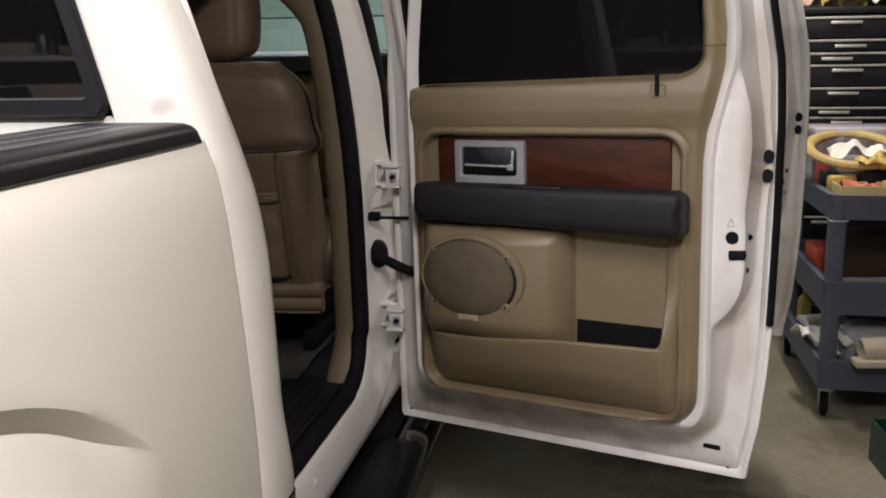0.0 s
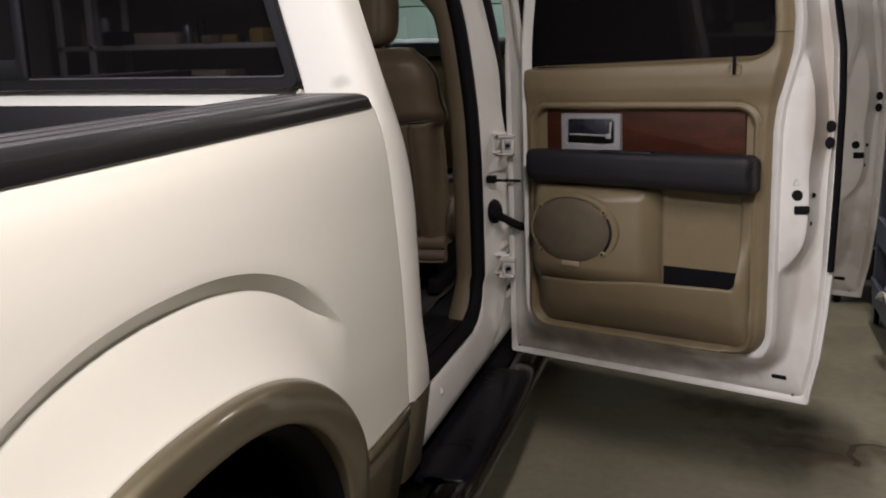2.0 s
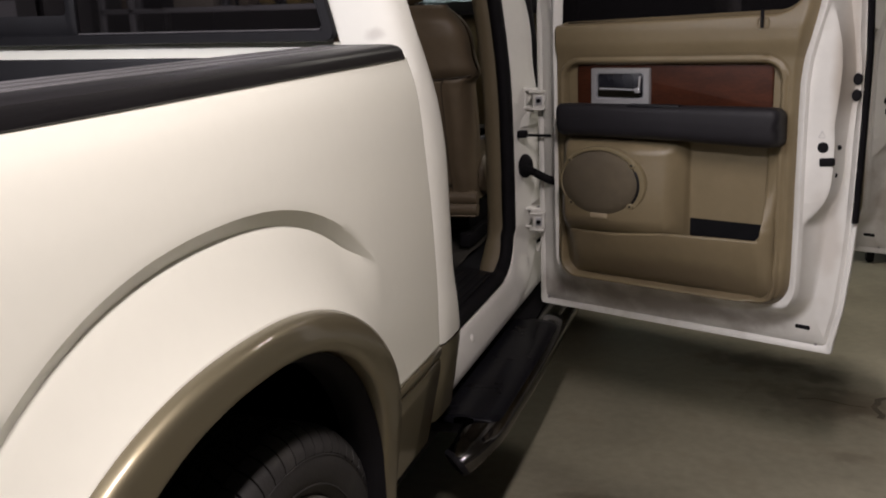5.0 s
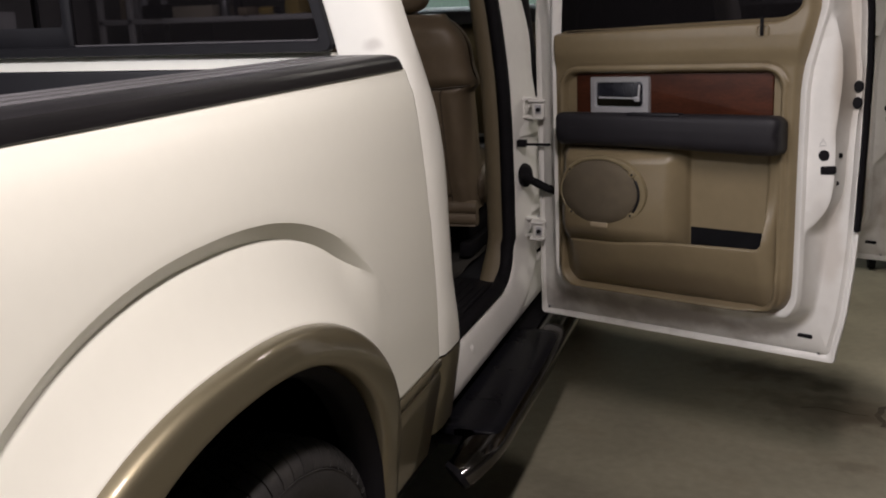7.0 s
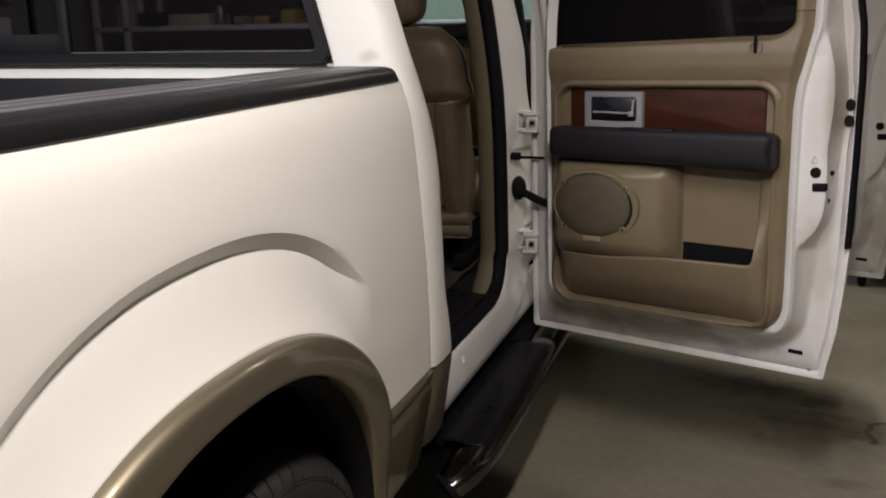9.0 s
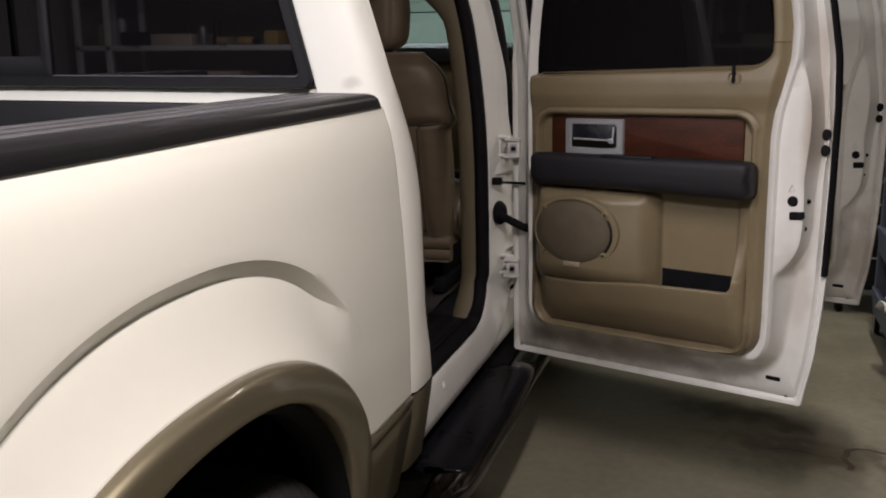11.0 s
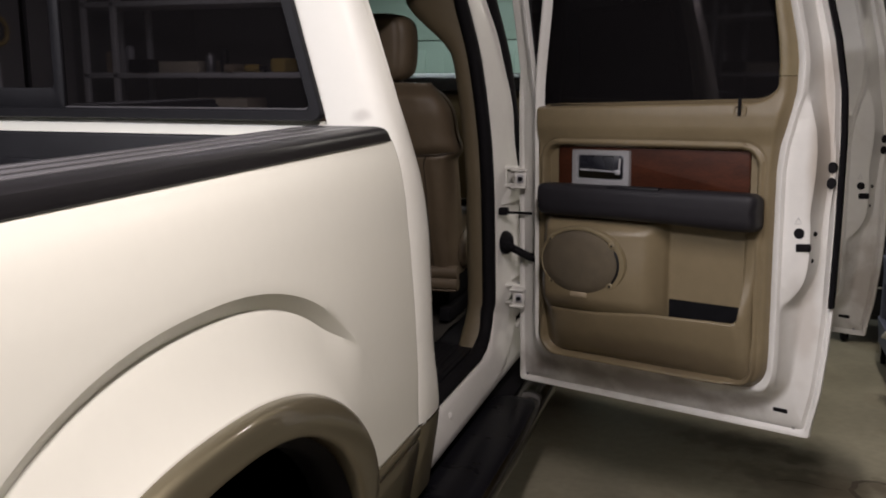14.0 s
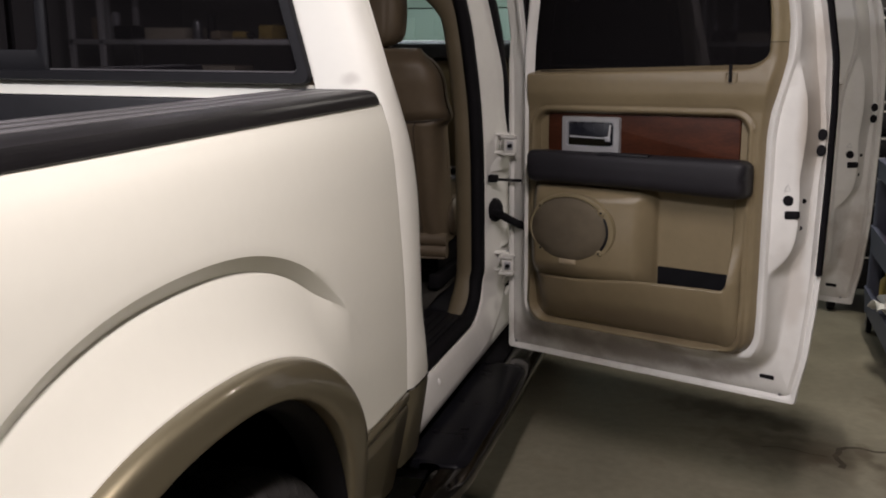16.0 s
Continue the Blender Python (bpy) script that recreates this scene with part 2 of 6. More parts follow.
def tube(path, r, seg=10, bm=None, caps=True):
    pts = [Vector(p) for p in path]
    rings = []
    a = None
    for i, p in enumerate(pts):
        d = (pts[min(i + 1, len(pts) - 1)] - pts[max(i - 1, 0)]).normalized()
        if a is None:
            a = d.cross(Vector((0, 0, 1)))
            if a.length < 1e-2:
                a = d.cross(Vector((0, 1, 0)))
        else:
            a = a - d * a.dot(d)
        a.normalize()
        b = d.cross(a)
        rr = r[i] if isinstance(r, (list, tuple)) else r
        rings.append([p + rr * (math.cos(k * math.tau / seg) * a + math.sin(k * math.tau / seg) * b) for k in range(seg)])
    t = loft(rings, True, caps)
    return t if bm is None else join(bm, t)


def lathe(profile, seg=32, m=None, bm=None):
    """profile: (radius, height) pairs, turned round z."""
    rings = [[Vector((r * math.cos(k * math.tau / seg), r * math.sin(k * math.tau / seg), h)) for k in range(seg)] for r, h in profile]
    t = loft(rings, True, False)
    if m is not None:
        t.transform(m)
    return t if bm is None else join(bm, t)


def rrect(x0, x1, y0, y1, r, seg=6):
    r = min(r, (x1 - x0) / 2 - 1e-4, (y1 - y0) / 2 - 1e-4)
    pts = []
    for cx, cy, a0 in ((x1 - r, y1 - r, 0), (x0 + r, y1 - r, 90), (x0 + r, y0 + r, 180), (x1 - r, y0 + r, 270)):
        for k in range(seg + 1):
            a = radians(a0 + 90 * k / seg)
            pts.append((cx + r * math.cos(a), cy + r * math.sin(a)))
    return pts


def slab(outline, f, h0, h1, bev=0.003):
    """A plate from an outline (a, b) and heights h0 to h1, mapped by f(a, b, h), with a rounded upper rim."""
    cx = sum(p[0] for p in outline) / len(outline)
    cy = sum(p[1] for p in outline) / len(outline)

    def ring(inset, h):
        out = []
        for a, b in outline:
            d = math.hypot(a - cx, b - cy) or 1
            k = max(0, 1 - inset / d)
            out.append(f(cx + (a - cx) * k, cy + (b - cy) * k, h))
        return out
    s = 1 if h1 > h0 else -1
    return loft([ring(0, h0), ring(0, h1 - s * bev), ring(bev * 0.3, h1 - s * bev * 0.3), ring(bev, h1)], True, True)


def frame_slab(outer, inner, f, h0, h1, bev=0.003):
    """A flat frame between two outlines of the same number of points."""
    def mid(t):
        return [(o[0] * (1 - t) + i[0] * t, o[1] * (1 - t) + i[1] * t) for o, i in zip(outer, inner)]
    rings = [(outer, h0), (outer, h1 - bev), (mid(0.12), h1), (mid(0.88), h1), (inner, h1 - bev), (inner, h0), (outer, h0)]
    return loft([[f(a, b, h) for a, b in o] for o, h in rings], True, False)


def smooth(a, b, x):
    t = min(1, max(0, (x - a) / (b - a)))
    return t * t * (3 - 2 * t)


def interp(tab, x):
    if x <= tab[0][0]:
        return tab[0][1]
    for (a, va), (b, vb) in zip(tab, tab[1:]):
        if x <= b:
            return va + (vb - va) * (x - a) / (b - a)
    return tab[-1][1]


def lin(a, b, n):
    return [a + (b - a) * i / (n - 1) for i in range(n)]


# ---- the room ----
# brown stains; the broad ones behind the door also paint its shadow
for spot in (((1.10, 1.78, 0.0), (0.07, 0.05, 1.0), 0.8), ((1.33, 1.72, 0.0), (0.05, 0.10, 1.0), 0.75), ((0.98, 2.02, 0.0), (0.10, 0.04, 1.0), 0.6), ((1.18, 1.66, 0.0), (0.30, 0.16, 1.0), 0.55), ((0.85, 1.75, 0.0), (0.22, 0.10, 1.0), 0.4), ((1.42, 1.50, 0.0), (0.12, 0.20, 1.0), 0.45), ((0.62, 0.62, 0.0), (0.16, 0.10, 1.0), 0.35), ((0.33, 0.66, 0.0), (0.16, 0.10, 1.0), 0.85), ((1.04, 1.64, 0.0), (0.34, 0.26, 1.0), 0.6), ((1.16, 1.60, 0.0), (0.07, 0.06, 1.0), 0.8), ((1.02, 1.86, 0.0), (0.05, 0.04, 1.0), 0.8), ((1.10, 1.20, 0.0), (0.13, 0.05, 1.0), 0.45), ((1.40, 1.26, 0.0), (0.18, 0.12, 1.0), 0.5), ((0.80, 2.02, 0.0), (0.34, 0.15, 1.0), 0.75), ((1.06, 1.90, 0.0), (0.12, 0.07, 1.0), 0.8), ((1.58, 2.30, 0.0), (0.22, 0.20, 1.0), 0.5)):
    tint_patch(FLOOR, spot[0], spot[1], (0.095, 0.075, 0.05), spot[2])
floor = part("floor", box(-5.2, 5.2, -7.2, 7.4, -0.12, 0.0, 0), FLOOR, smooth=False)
tagged(floor, "worn olive-grey sealed concrete workshop floor with stains and painted door shade", "floor", kind="structure")
for nm, b in (("wall_south", (-5.2, 5.2, -7.35, -7.2, 0, 3.0)), ("wall_east", (5.2, 5.35, -7.35, 7.55, 0, 3.0)),
              ("wall_west", (-5.35, -5.2, -7.35, 7.55, 0, 3.0)), ("wall_north", (-5.2, 5.2, 7.4, 7.55, 0, 3.0))):
    tagged(part(nm, box(*b, 0), WALL, smooth=False), "painted grey masonry workshop wall", "wall", kind="structure")
tagged(part("ceiling", box(-5.35, 5.35, -7.35, 7.55, 3.0, 3.12, 0), CEIL, smooth=False), "plain painted workshop ceiling", "ceiling", kind="structure")


def garage_door():
    g = empty("door_1", "pale green sectional garage door, closed", "garage door", pose(-2.3, 7.36, 0), kind="structure")
    for i in range(6):
        z0 = 0.02 + i * 0.47
        b = box(-1.9, 1.9, -0.045, 0.0, z0, z0 + 0.46, 0.008)
        for k in range(4):
            x = -1.9 + 0.95 * k
            b = box(x + 0.1, x + 0.85, -0.055, -0.04, z0 + 0.09, z0 + 0.37, 0.01, bm=b)
        part("door_section", b, PALEGREEN, g)


garage_door()


def ceiling_light(x, y, turn, colour):
    g = empty("ceiling_light", "white twin-tube compact ceiling fixture, lit", "ceiling light", pose(x, y, 2.80, 0, 0, turn), group="workshop ceiling lights")
    part("housing", box(-0.14, 0.14, -0.66, 0.66, 0.03, 0.2, 0.01), WALL, g)
    for s in (-0.06, 0.06):
        part("tube", tube([(s, -0.62, 0.01), (s, 0.62, 0.01)], 0.016), glow("tube_glow", colour, 4.0), g)


ceiling_light(0.78, -1.25, 0, (1.0, 0.93, 0.84))
ceiling_light(1.4, 2.7, 0, (1.0, 0.97, 0.86))
ceiling_light(-1.1, -2.1, 90, (0.97, 0.95, 1.0))
# unseen fixture, added to go with the lamp over the shelf
ceiling_light(-3.3, -3.9, 90, (1.0, 0.95, 0.92))
ceiling_light(-1.6, 5.2, 90, (0.86, 0.95, 1.0))

# ---- the pickup truck ----
truck = empty("pickup_truck", "pearl white crew-cab pickup truck with gold lower trim, passenger doors open", "pickup truck")
AXLE_Y, AXLE_Z, TYRE_R = -0.66, 0.4018, 0.410
ARCH_Y, FLARE_Y, ARCH_Z, POW = -0.80, -0.82, 0.50, 2.3
BED_BACK, RAIL_Z = -2.05, 1.395
SIDE = [(0.30, -0.05), (0.46, -0.004), (0.60, 0.027), (0.69, 0.043), (0.86, 0.045), (1.0, 0.041), (1.13, 0.034), (1.27, 0.024), (1.337, 0.015), (1.38, 0.004), (1.395, -0.006)]


def side_x(z):
    return (interp(SIDE, z - 0.02) + 2 * interp(SIDE, z) + interp(SIDE, z + 0.02)) / 4


def bed_front(z):
    return 0.045 + 0.03 * max(0, 1.4 - z) / 0.7


def arch(y, a, h, mid=ARCH_Y):
    d = min(1, abs(y - mid) / a)
    return ARCH_Z + h * (1 - d ** POW) ** (1 / POW)


def bed_side():
    """The outer bed panel above the wheel flare, with its arched crease."""
    def bottom(y):
        return max(0.712, arch(y, 0.614, 0.544, FLARE_Y))
    ys = [BED_BACK + (ARCH_Y - 0.6 - BED_BACK) * i / 10 for i in range(10)]
    ys += [ARCH_Y - 0.6 * math.cos(math.pi * i / 110) for i in range(111)]
    ys += lin(ARCH_Y + 0.61, 0.0, 10)[1:] + [0.99, 1.0]
    rows = [(0, k / 16) for k in range(16)] + [(1, k / 8) for k in range(8)] + [(2, k / 22) for k in range(22)] + [(2, 0.992), (2, 1.0)]

    def fn(y, rk):
        seg, k = rk
        end = y > 0.5
        yy = 0.05 if end else y
        b = bottom(yy)
        lo = max(arch(yy, 0.668, 0.688), b + 0.10)
        up = max(arch(yy, 0.702, 0.714), lo + 0.015)
        tail = smooth(1.00, 1.13, arch(yy, 0.69, 0.718)) if yy > ARCH_Y else 1.0
        lo = up - (up - lo) * (0.12 + 0.88 * tail)
        z = (b + (lo - b) * k, lo + (up - lo) * k, up + (RAIL_Z + 0.008 * (max(yy, -1.6) + 0.75) - up) * k)[seg]
        if end:
            yy = bed_front(z) - (0.003 if y < 1 else 0)
        front = yy > ARCH_Y
        fade = smooth(1.00, 1.13, arch(yy, 0.69, 0.718)) if front else smooth(0.95, 1.1, arch(yy, 0.69, 0.718))
        if seg == 2:
            off = -0.001 * math.exp(-((z - up) / 0.006) ** 2)
        elif seg == 1:
            off = -0.001 - 0.018 * (1 - k)
        else:
            t = 1 - k
            off = -0.019 + 0.022 * (1 - (1 - t) ** 1.6) + 0.022 * t ** 3
        base = 0.006 * smooth(0.35, 0.0, z - b) * (1 - smooth(0.45, 0.62, abs(yy - ARCH_Y)))
        return Vector((side_x(z) + 0.0009 * noise.noise(Vector((yy * 2.6, z * 3.4, 7.0))) + off * fade + (1 - fade) * base * (1 if seg < 2 else 0.3), yy, z))
    ob = part("bed_side", grid(fn, ys, rows), WHITE, truck, angle=26)
    solid(ob, 0.006, 0)
    # the fold of its front edge, towards the gap behind the cab
    zs = lin(0.712, RAIL_Z, 30)
    part("bed_front_edge", loft([[Vector((side_x(z) - 0.001, bed_front(z), z)) for z in zs], [Vector((side_x(z) - 0.006, bed_front(z) + 0.006, z)) for z in zs],
                                 [Vector((side_x(z) - 0.05, bed_front(z) + 0.008, z)) for z in zs]]), WHITE, truck)


bed_side()


def wheel_flare():
    """Gold-painted lip round the rear wheel opening, swept along the arch: a tight roll at the body, then a nearly flat band."""
    prof = [(0.0, 0.056), (0.004, 0.063), (0.014, 0.0695), (0.035, 0.0760), (0.07, 0.0815), (0.13, 0.0862), (0.21, 0.0896), (0.32, 0.0920), (0.5, 0.0940), (0.74, 0.0952), (0.9, 0.095), (0.965, 0.092), (0.995, 0.085), (1.0, 0.066), (0.995, 0.040)]
    th = lin(0.0, math.pi, 121)

    def pt(a, h, t):
        c, s = math.cos(t), max(0, math.sin(t))
        return FLARE_Y + math.copysign(abs(c) ** (2 / POW), c) * a, ARCH_Z + s ** (2 / POW) * h

    def fn(t, pk):
        k, x = pk
        yo, zo = pt(0.621, 0.550, t)
        yi, zi = pt(0.505, 0.489, t)
        low = smooth(0.22, 0.0, math.sin(t))
        z = zo + (zi - zo) * k - 0.14 * low
        return Vector((x - 0.048 * smooth(0.86, 0.42, z), yo + (yi - yo) * k, z))
    part("wheel_flare", grid(fn, th, prof), TANPAINT, truck, "gold metallic painted wheel-arch flare", angle=60)
    # black inner lip and liner of the wheel house

    def liner(t, x):
        y, z = pt(0.503 - (0.022 if x < 0.05 else 0) + (0.09 if x < -0.03 else 0), 0.487 - (0.018 if x < 0.05 else 0) + (0.06 if x < -0.03 else 0), t)
        return Vector((x, y, z - 0.14 * smooth(0.22, 0, math.sin(t))))
    b = grid(liner, lin(0, math.pi, 60), [0.062, 0.046, 0.02, -0.01, -0.04, -0.25, -0.42])
    b = box(-0.44, -0.42, ARCH_Y - 0.56, ARCH_Y + 0.56, 0.35, 1.04, 0.002, bm=b)
    part("wheel_house", b, RUBBER, truck, angle=60)


wheel_flare()


def lower_bed():
    """Gold lower panel between flare and cab, with its groove along the top."""
    zs = [0.45, 0.452, 0.47, 0.55, 0.64, 0.667, 0.674, 0.677, 0.682, 0.689, 0.692, 0.696, 0.711]
    groove = {0.674: 0.002, 0.677: 0.006, 0.682: 0.007, 0.689: 0.006, 0.692: 0.002}
    fr = solid(part("lower_panel", grid(lambda y, z: Vector((side_x(z) + 0.003 - groove.get(z, 0), y if y < 0 else bed_front(z), z)), [-0.265, -0.22, -0.16, -0.1, -0.02, 1.0], zs), TANPAINT, truck,
                    "gold metallic lower bed panel with a groove"), 0.012, 0)
    solid(part("lower_panel", grid(lambda y, z: Vector((side_x(z) + 0.003 - groove.get(z, 0), y, z)), lin(BED_BACK, -1.335, 6), zs), TANPAINT, truck), 0.012, 0)
    part("bed_front_edge", grid(lambda z, k: Vector((side_x(z) + (0.003, -0.004, -0.05)[k], bed_front(z) + (0.0, 0.008, 0.010)[k], z)), lin(0.452, 0.711, 16), [0, 1, 2]), TANPAINT, truck)


lower_bed()


def rail_cap():
    """Ribbed black cap along the bed rail."""
    prof = [(0.000, 1.392), (0.004, 1.396), (0.005, 1.410), (0.002, 1.420), (-0.006, 1.4265), (-0.018, 1.4295), (-0.034, 1.430), (-0.10, 1.430)]
    prof += [(-0.174, 1.430), (-0.181, 1.426), (-0.184, 1.415), (-0.184, 1.37)]
    ys = [BED_BACK, -1.2, -0.6, -0.2, -0.06, -0.02, 0.0, 0.016, 0.026, 0.031]
    fall = {0.0: 0.001, 0.016: 0.003, 0.026: 0.010, 0.031: 0.022}

    def fn(y, p):
        f = fall.get(y, 0)
        cx = -0.09
        k = 1 - smooth(-0.01, 0.031, y) * 0.04
        sl = 0.008 * (max(y, -1.6) + 0.75) if p[1] < 1.42 else 0.004 * (max(y, -1.6) + 0.75)
        return Vector((cx + (p[0] - cx) * k, y, max(1.392 if p[1] > 1.385 else p[1], p[1] - f) + sl))
    cap = part("bed_rail_cap", grid(fn, ys, prof), RAILCAP, truck, "ribbed black plastic bed rail cap", angle=30)
    rib = [(0.0, -0.001), (-0.001, 0.0014), (-0.003, 0.0022), (-0.023, 0.0022), (-0.025, 0.0014), (-0.026, -0.001)]
    for i in range(3):
        x0 = -0.034 - i * 0.046
        part("rib", grid(lambda y, p: Vector((x0 + p[0], y, 1.4295 + p[1] * smooth(-0.03, -0.13, y) - 0.001 * smooth(-0.13, -0.03, y) + 0.004 * (max(y, -1.6) + 0.75))), lin(BED_BACK, -0.03, 40), rib), RAILRIB, cap, angle=40)
    fn2 = lambda y, p: Vector((-2.0 - fn(y, p).x, y, fn(y, p).z))
    part("bed_rail_cap", grid(fn2, ys, prof), RAILCAP, truck, angle=30)


rail_cap()


def bed_box():
    part("bed_inner_side", box(-0.20, -0.185, BED_BACK, 0.0, 0.86, 1.40, 0.004), BLACK, truck)
    part("bed_inner_side", box(-1.815, -1.80, BED_BACK, 0.0, 0.86, 1.40, 0.004), BLACK, truck)
    b = box(-1.83, -0.17, 0.0, 0.035, 0.86, 1.405, 0.008)
    ribs = []
    for i in range(7):
        x = -1.7 + i * 0.22
        ribs.append(box(x, x + 0.14, -0.012, 0.004, 0.92, 1.34, 0.006))
    w = part("bed_front_wall", b, BLACK, truck, "dark bed liner front wall")
    for rib in ribs:
        part("rib", rib, BLACK, w)
    b = box(-1.83, -0.17, BED_BACK, 0.03, 0.84, 0.86, 0.003)
    for i in range(14):
        x = -1.75 + i * 0.11
        b = box(x, x + 0.06, BED_BACK, 0.0, 0.86, 0.872, 0.004, bm=b)
    part("bed_floor", b, BLACK, truck)
    b = box(-1.98, -0.02, BED_BACK - 0.07, BED_BACK, 0.80, 1.30, 0.02)
    part("tailgate", b, WHITE, truck)
    part("bumper", box(-1.95, -0.05, BED_BACK - 0.22, BED_BACK - 0.06, 0.48, 0.70, 0.03), POLISHED, truck)
    part("bed_side", box(-2.04, -2.0, BED_BACK, 0.07, 0.69, 1.395, 0.012), WHITE, truck)
    part("lower_panel", box(-2.04, -1.99, BED_BACK, 0.07, 0.45, 0.685, 0.01), TANPAINT, truck)
    # unseen slab added under the cab to keep far light off the floor
    part("underbody_light_block", box(-1.75, -0.28, 0.3, 2.5, 0.30, 0.54, 0.04), BLACK, truck)
    part("frame_rail", box(-0.62, -0.50, BED_BACK, 4.2, 0.52, 0.68, 0.01), BLACK, truck)
    part("frame_rail", box(-1.50, -1.38, BED_BACK, 4.2, 0.52, 0.68, 0.01), BLACK, truck)


bed_box()


def wheel(x_out, y, flip):
    """Tyre with round, siped shoulders and block tread, and an alloy rim."""
    s = -1 if flip else 1
    w = empty("wheel", "", "", Matrix.Translation((x_out - s * 0.135, y, AXLE_Z)) @ pose(0, 0, 0, 0, 90 * s, 0) @ Matrix.Scale(AXLE_Z / TYRE_R, 4), truck)
    R = TYRE_R
    prof = [(0.268, 0.098), (0.276, 0.114), (0.290, 0.126), (0.310, 0.1345), (0.330, 0.138), (0.350, 0.1375), (0.366, 0.133), (0.379, 0.125), (0.389, 0.113), (0.395, 0.100), (0.3975, 0.06), (0.398, 0.0)]
    prof = prof + [(r, -h) for r, h in reversed(prof[:-1])]
    part("tyre", lathe(prof, 96), TYRE, w, "worn black tyre with block tread", angle=35)
    for rr, hh in ((0.300, 0.1315), (0.356, 0.1368)):
        part("sidewall_rib", lathe([(rr - 0.003, hh - 0.001), (rr - 0.001, hh + 0.0012), (rr + 0.001, hh + 0.0010), (rr + 0.003, hh - 0.002)], 96), TYRE, w)
    b = bmesh.new()
    n = 62
    for h0, h1, off, fill in ((0.050, 0.082, 0.5, 0.86), (0.010, 0.043, 0.1, 0.88), (-0.043, -0.010, 0.6, 0.88), (-0.082, -0.050, 0.2, 0.86)):
        for k in range(n):
            a0 = (k + off) * math.tau / n
            a1 = a0 + math.tau / n * fill
            sh = 0.35 * math.tau / n
            quad = [b.verts.new((rr * math.cos(aa), rr * math.sin(aa), hh)) for rr in (R - 0.014, R) for hh, aa in ((h0, a0), (h0, a1), (h1, a1 + sh), (h1, a0 + sh))]
            b.faces.new(quad[4:])
            for j in range(4):
                b.faces.new((quad[j], quad[(j + 1) % 4], quad[4 + (j + 1) % 4], quad[4 + j]))
    # shoulder blocks wrap round onto the sidewall, each cut by a narrow sipe
    wrap = [(R - 0.001, 0.088), (R - 0.004, 0.103), (R - 0.012, 0.117), (R - 0.023, 0.1275), (R - 0.038, 0.1355), (R - 0.050, 0.1375)]
    for side in (1, -1):
        for k in range(n):
            a0 = k * math.tau / n
            a1 = a0 + math.tau / n * 0.89
            top = [[b.verts.new((r * math.cos(a + 0.012 * i / 5), r * math.sin(a + 0.012 * i / 5), side * h)) for i, (r, h) in enumerate(wrap)] for a in (a0, (a0 + a1) / 2, a1)]
            low = [[b.verts.new(((r - 0.009) * math.cos(a + 0.012 * i / 5), (r - 0.009) * math.sin(a + 0.012 * i / 5), side * (h - 0.004))) for i, (r, h) in enumerate(wrap)] for a in (a0, a1)]
            for p, q in ((low[0], top[0]), (top[0], top[1]), (top[1], top[2]), (top[2], low[1])):
                for i in range(5):
                    b.faces.new((p[i], p[i + 1], q[i + 1], q[i]))
    tagged(part("tyre_tread", b, TYRE, w, angle=35), kind="stuff")
    b = lathe([(0.280, 0.112), (0.277, 0.121), (0.270, 0.122), (0.262, 0.114), (0.255, 0.09), (0.250, 0.02), (0.250, -0.1), (0.276, -0.115)], 72)
    for k in range(6):
        a = k * math.tau / 6
        rings = []
        for r, wd, h in ((0.06, 0.04, 0.10), (0.12, 0.032, 0.105), (0.20, 0.034, 0.10), (0.258, 0.048, 0.096)):
            c, sn = math.cos(a), math.sin(a)
            rings.append([Vector((r * c - o * sn, r * sn + o * c, hh)) for o, hh in ((-wd, h - 0.03), (-wd * 0.8, h), (wd * 0.8, h), (wd, h - 0.03))])
        b = join(b, loft(rings, True, True))
    part("rim", b, ALLOY, w, "silver alloy rim")
    part("hub_cap", lathe([(0.0, 0.112), (0.035, 0.11), (0.07, 0.10), (0.085, 0.07)], 32), ALLOY, w)


wheel(0.03, AXLE_Y, False)
wheel(-0.02, 2.93, False)
wheel(-1.98, AXLE_Y, True)
wheel(-1.98, 2.93, True)

# the far side of the bed repeats the near one
for ob in [o for o in truck.children if o.name.split(".")[0] in ("wheel_flare", "wheel_house")]:
    twin = new(ob.name.split(".")[0], ob.data)
    twin.parent = truck
    twin.matrix_basis = Matrix.Translation((-2.0, 0, 0)) @ Matrix.Diagonal((-1, 1, 1, 1))

# cab: rear edge of the door opening, as height against length
STRIP = [(0.45, 0.31), (0.67, 0.305), (0.76, 0.285), (0.87, 0.262), (0.96, 0.260), (1.10, 0.267), (1.22, 0.272), (1.31, 0.258), (1.41, 0.238), (1.50, 0.222), (1.65, 0.21), (1.9, 0.20)]
CABX = [(0.45, -0.004), (0.60, 0.020), (0.69, 0.034), (0.76, 0.035), (0.86, 0.031), (0.95, 0.029), (1.15, 0.019), (1.30, 0.001), (1.40, -0.021), (1.50, -0.048), (1.65, -0.095), (1.80, -0.145), (1.9, -0.18)]


def cab_x(z):
    return (interp(CABX, z - 0.03) + 2 * interp(CABX, z) + interp(CABX, z + 0.03)) / 4


def strip_y(z):
    return (interp(STRIP, z - 0.03) + 2 * interp(STRIP, z) + interp(STRIP, z + 0.03)) / 4 + 0.0


CAB_BACK = 0.10


# white paint with one soft grey spot beside the bed rail
PILLARWHITE = tint_patch(mat("pearl_white_dark_spot", (0.785, 0.78, 0.72), 0.42, var=0.02, scale=1.5, coat=0.35, coat_rough=0.16, rvar=0.04, bump=0.02, bscale=900), (-0.103, 0.12, 1.451), (0.030, 0.06, 0.020), (0.42, 0.39, 0.36), 0.5)


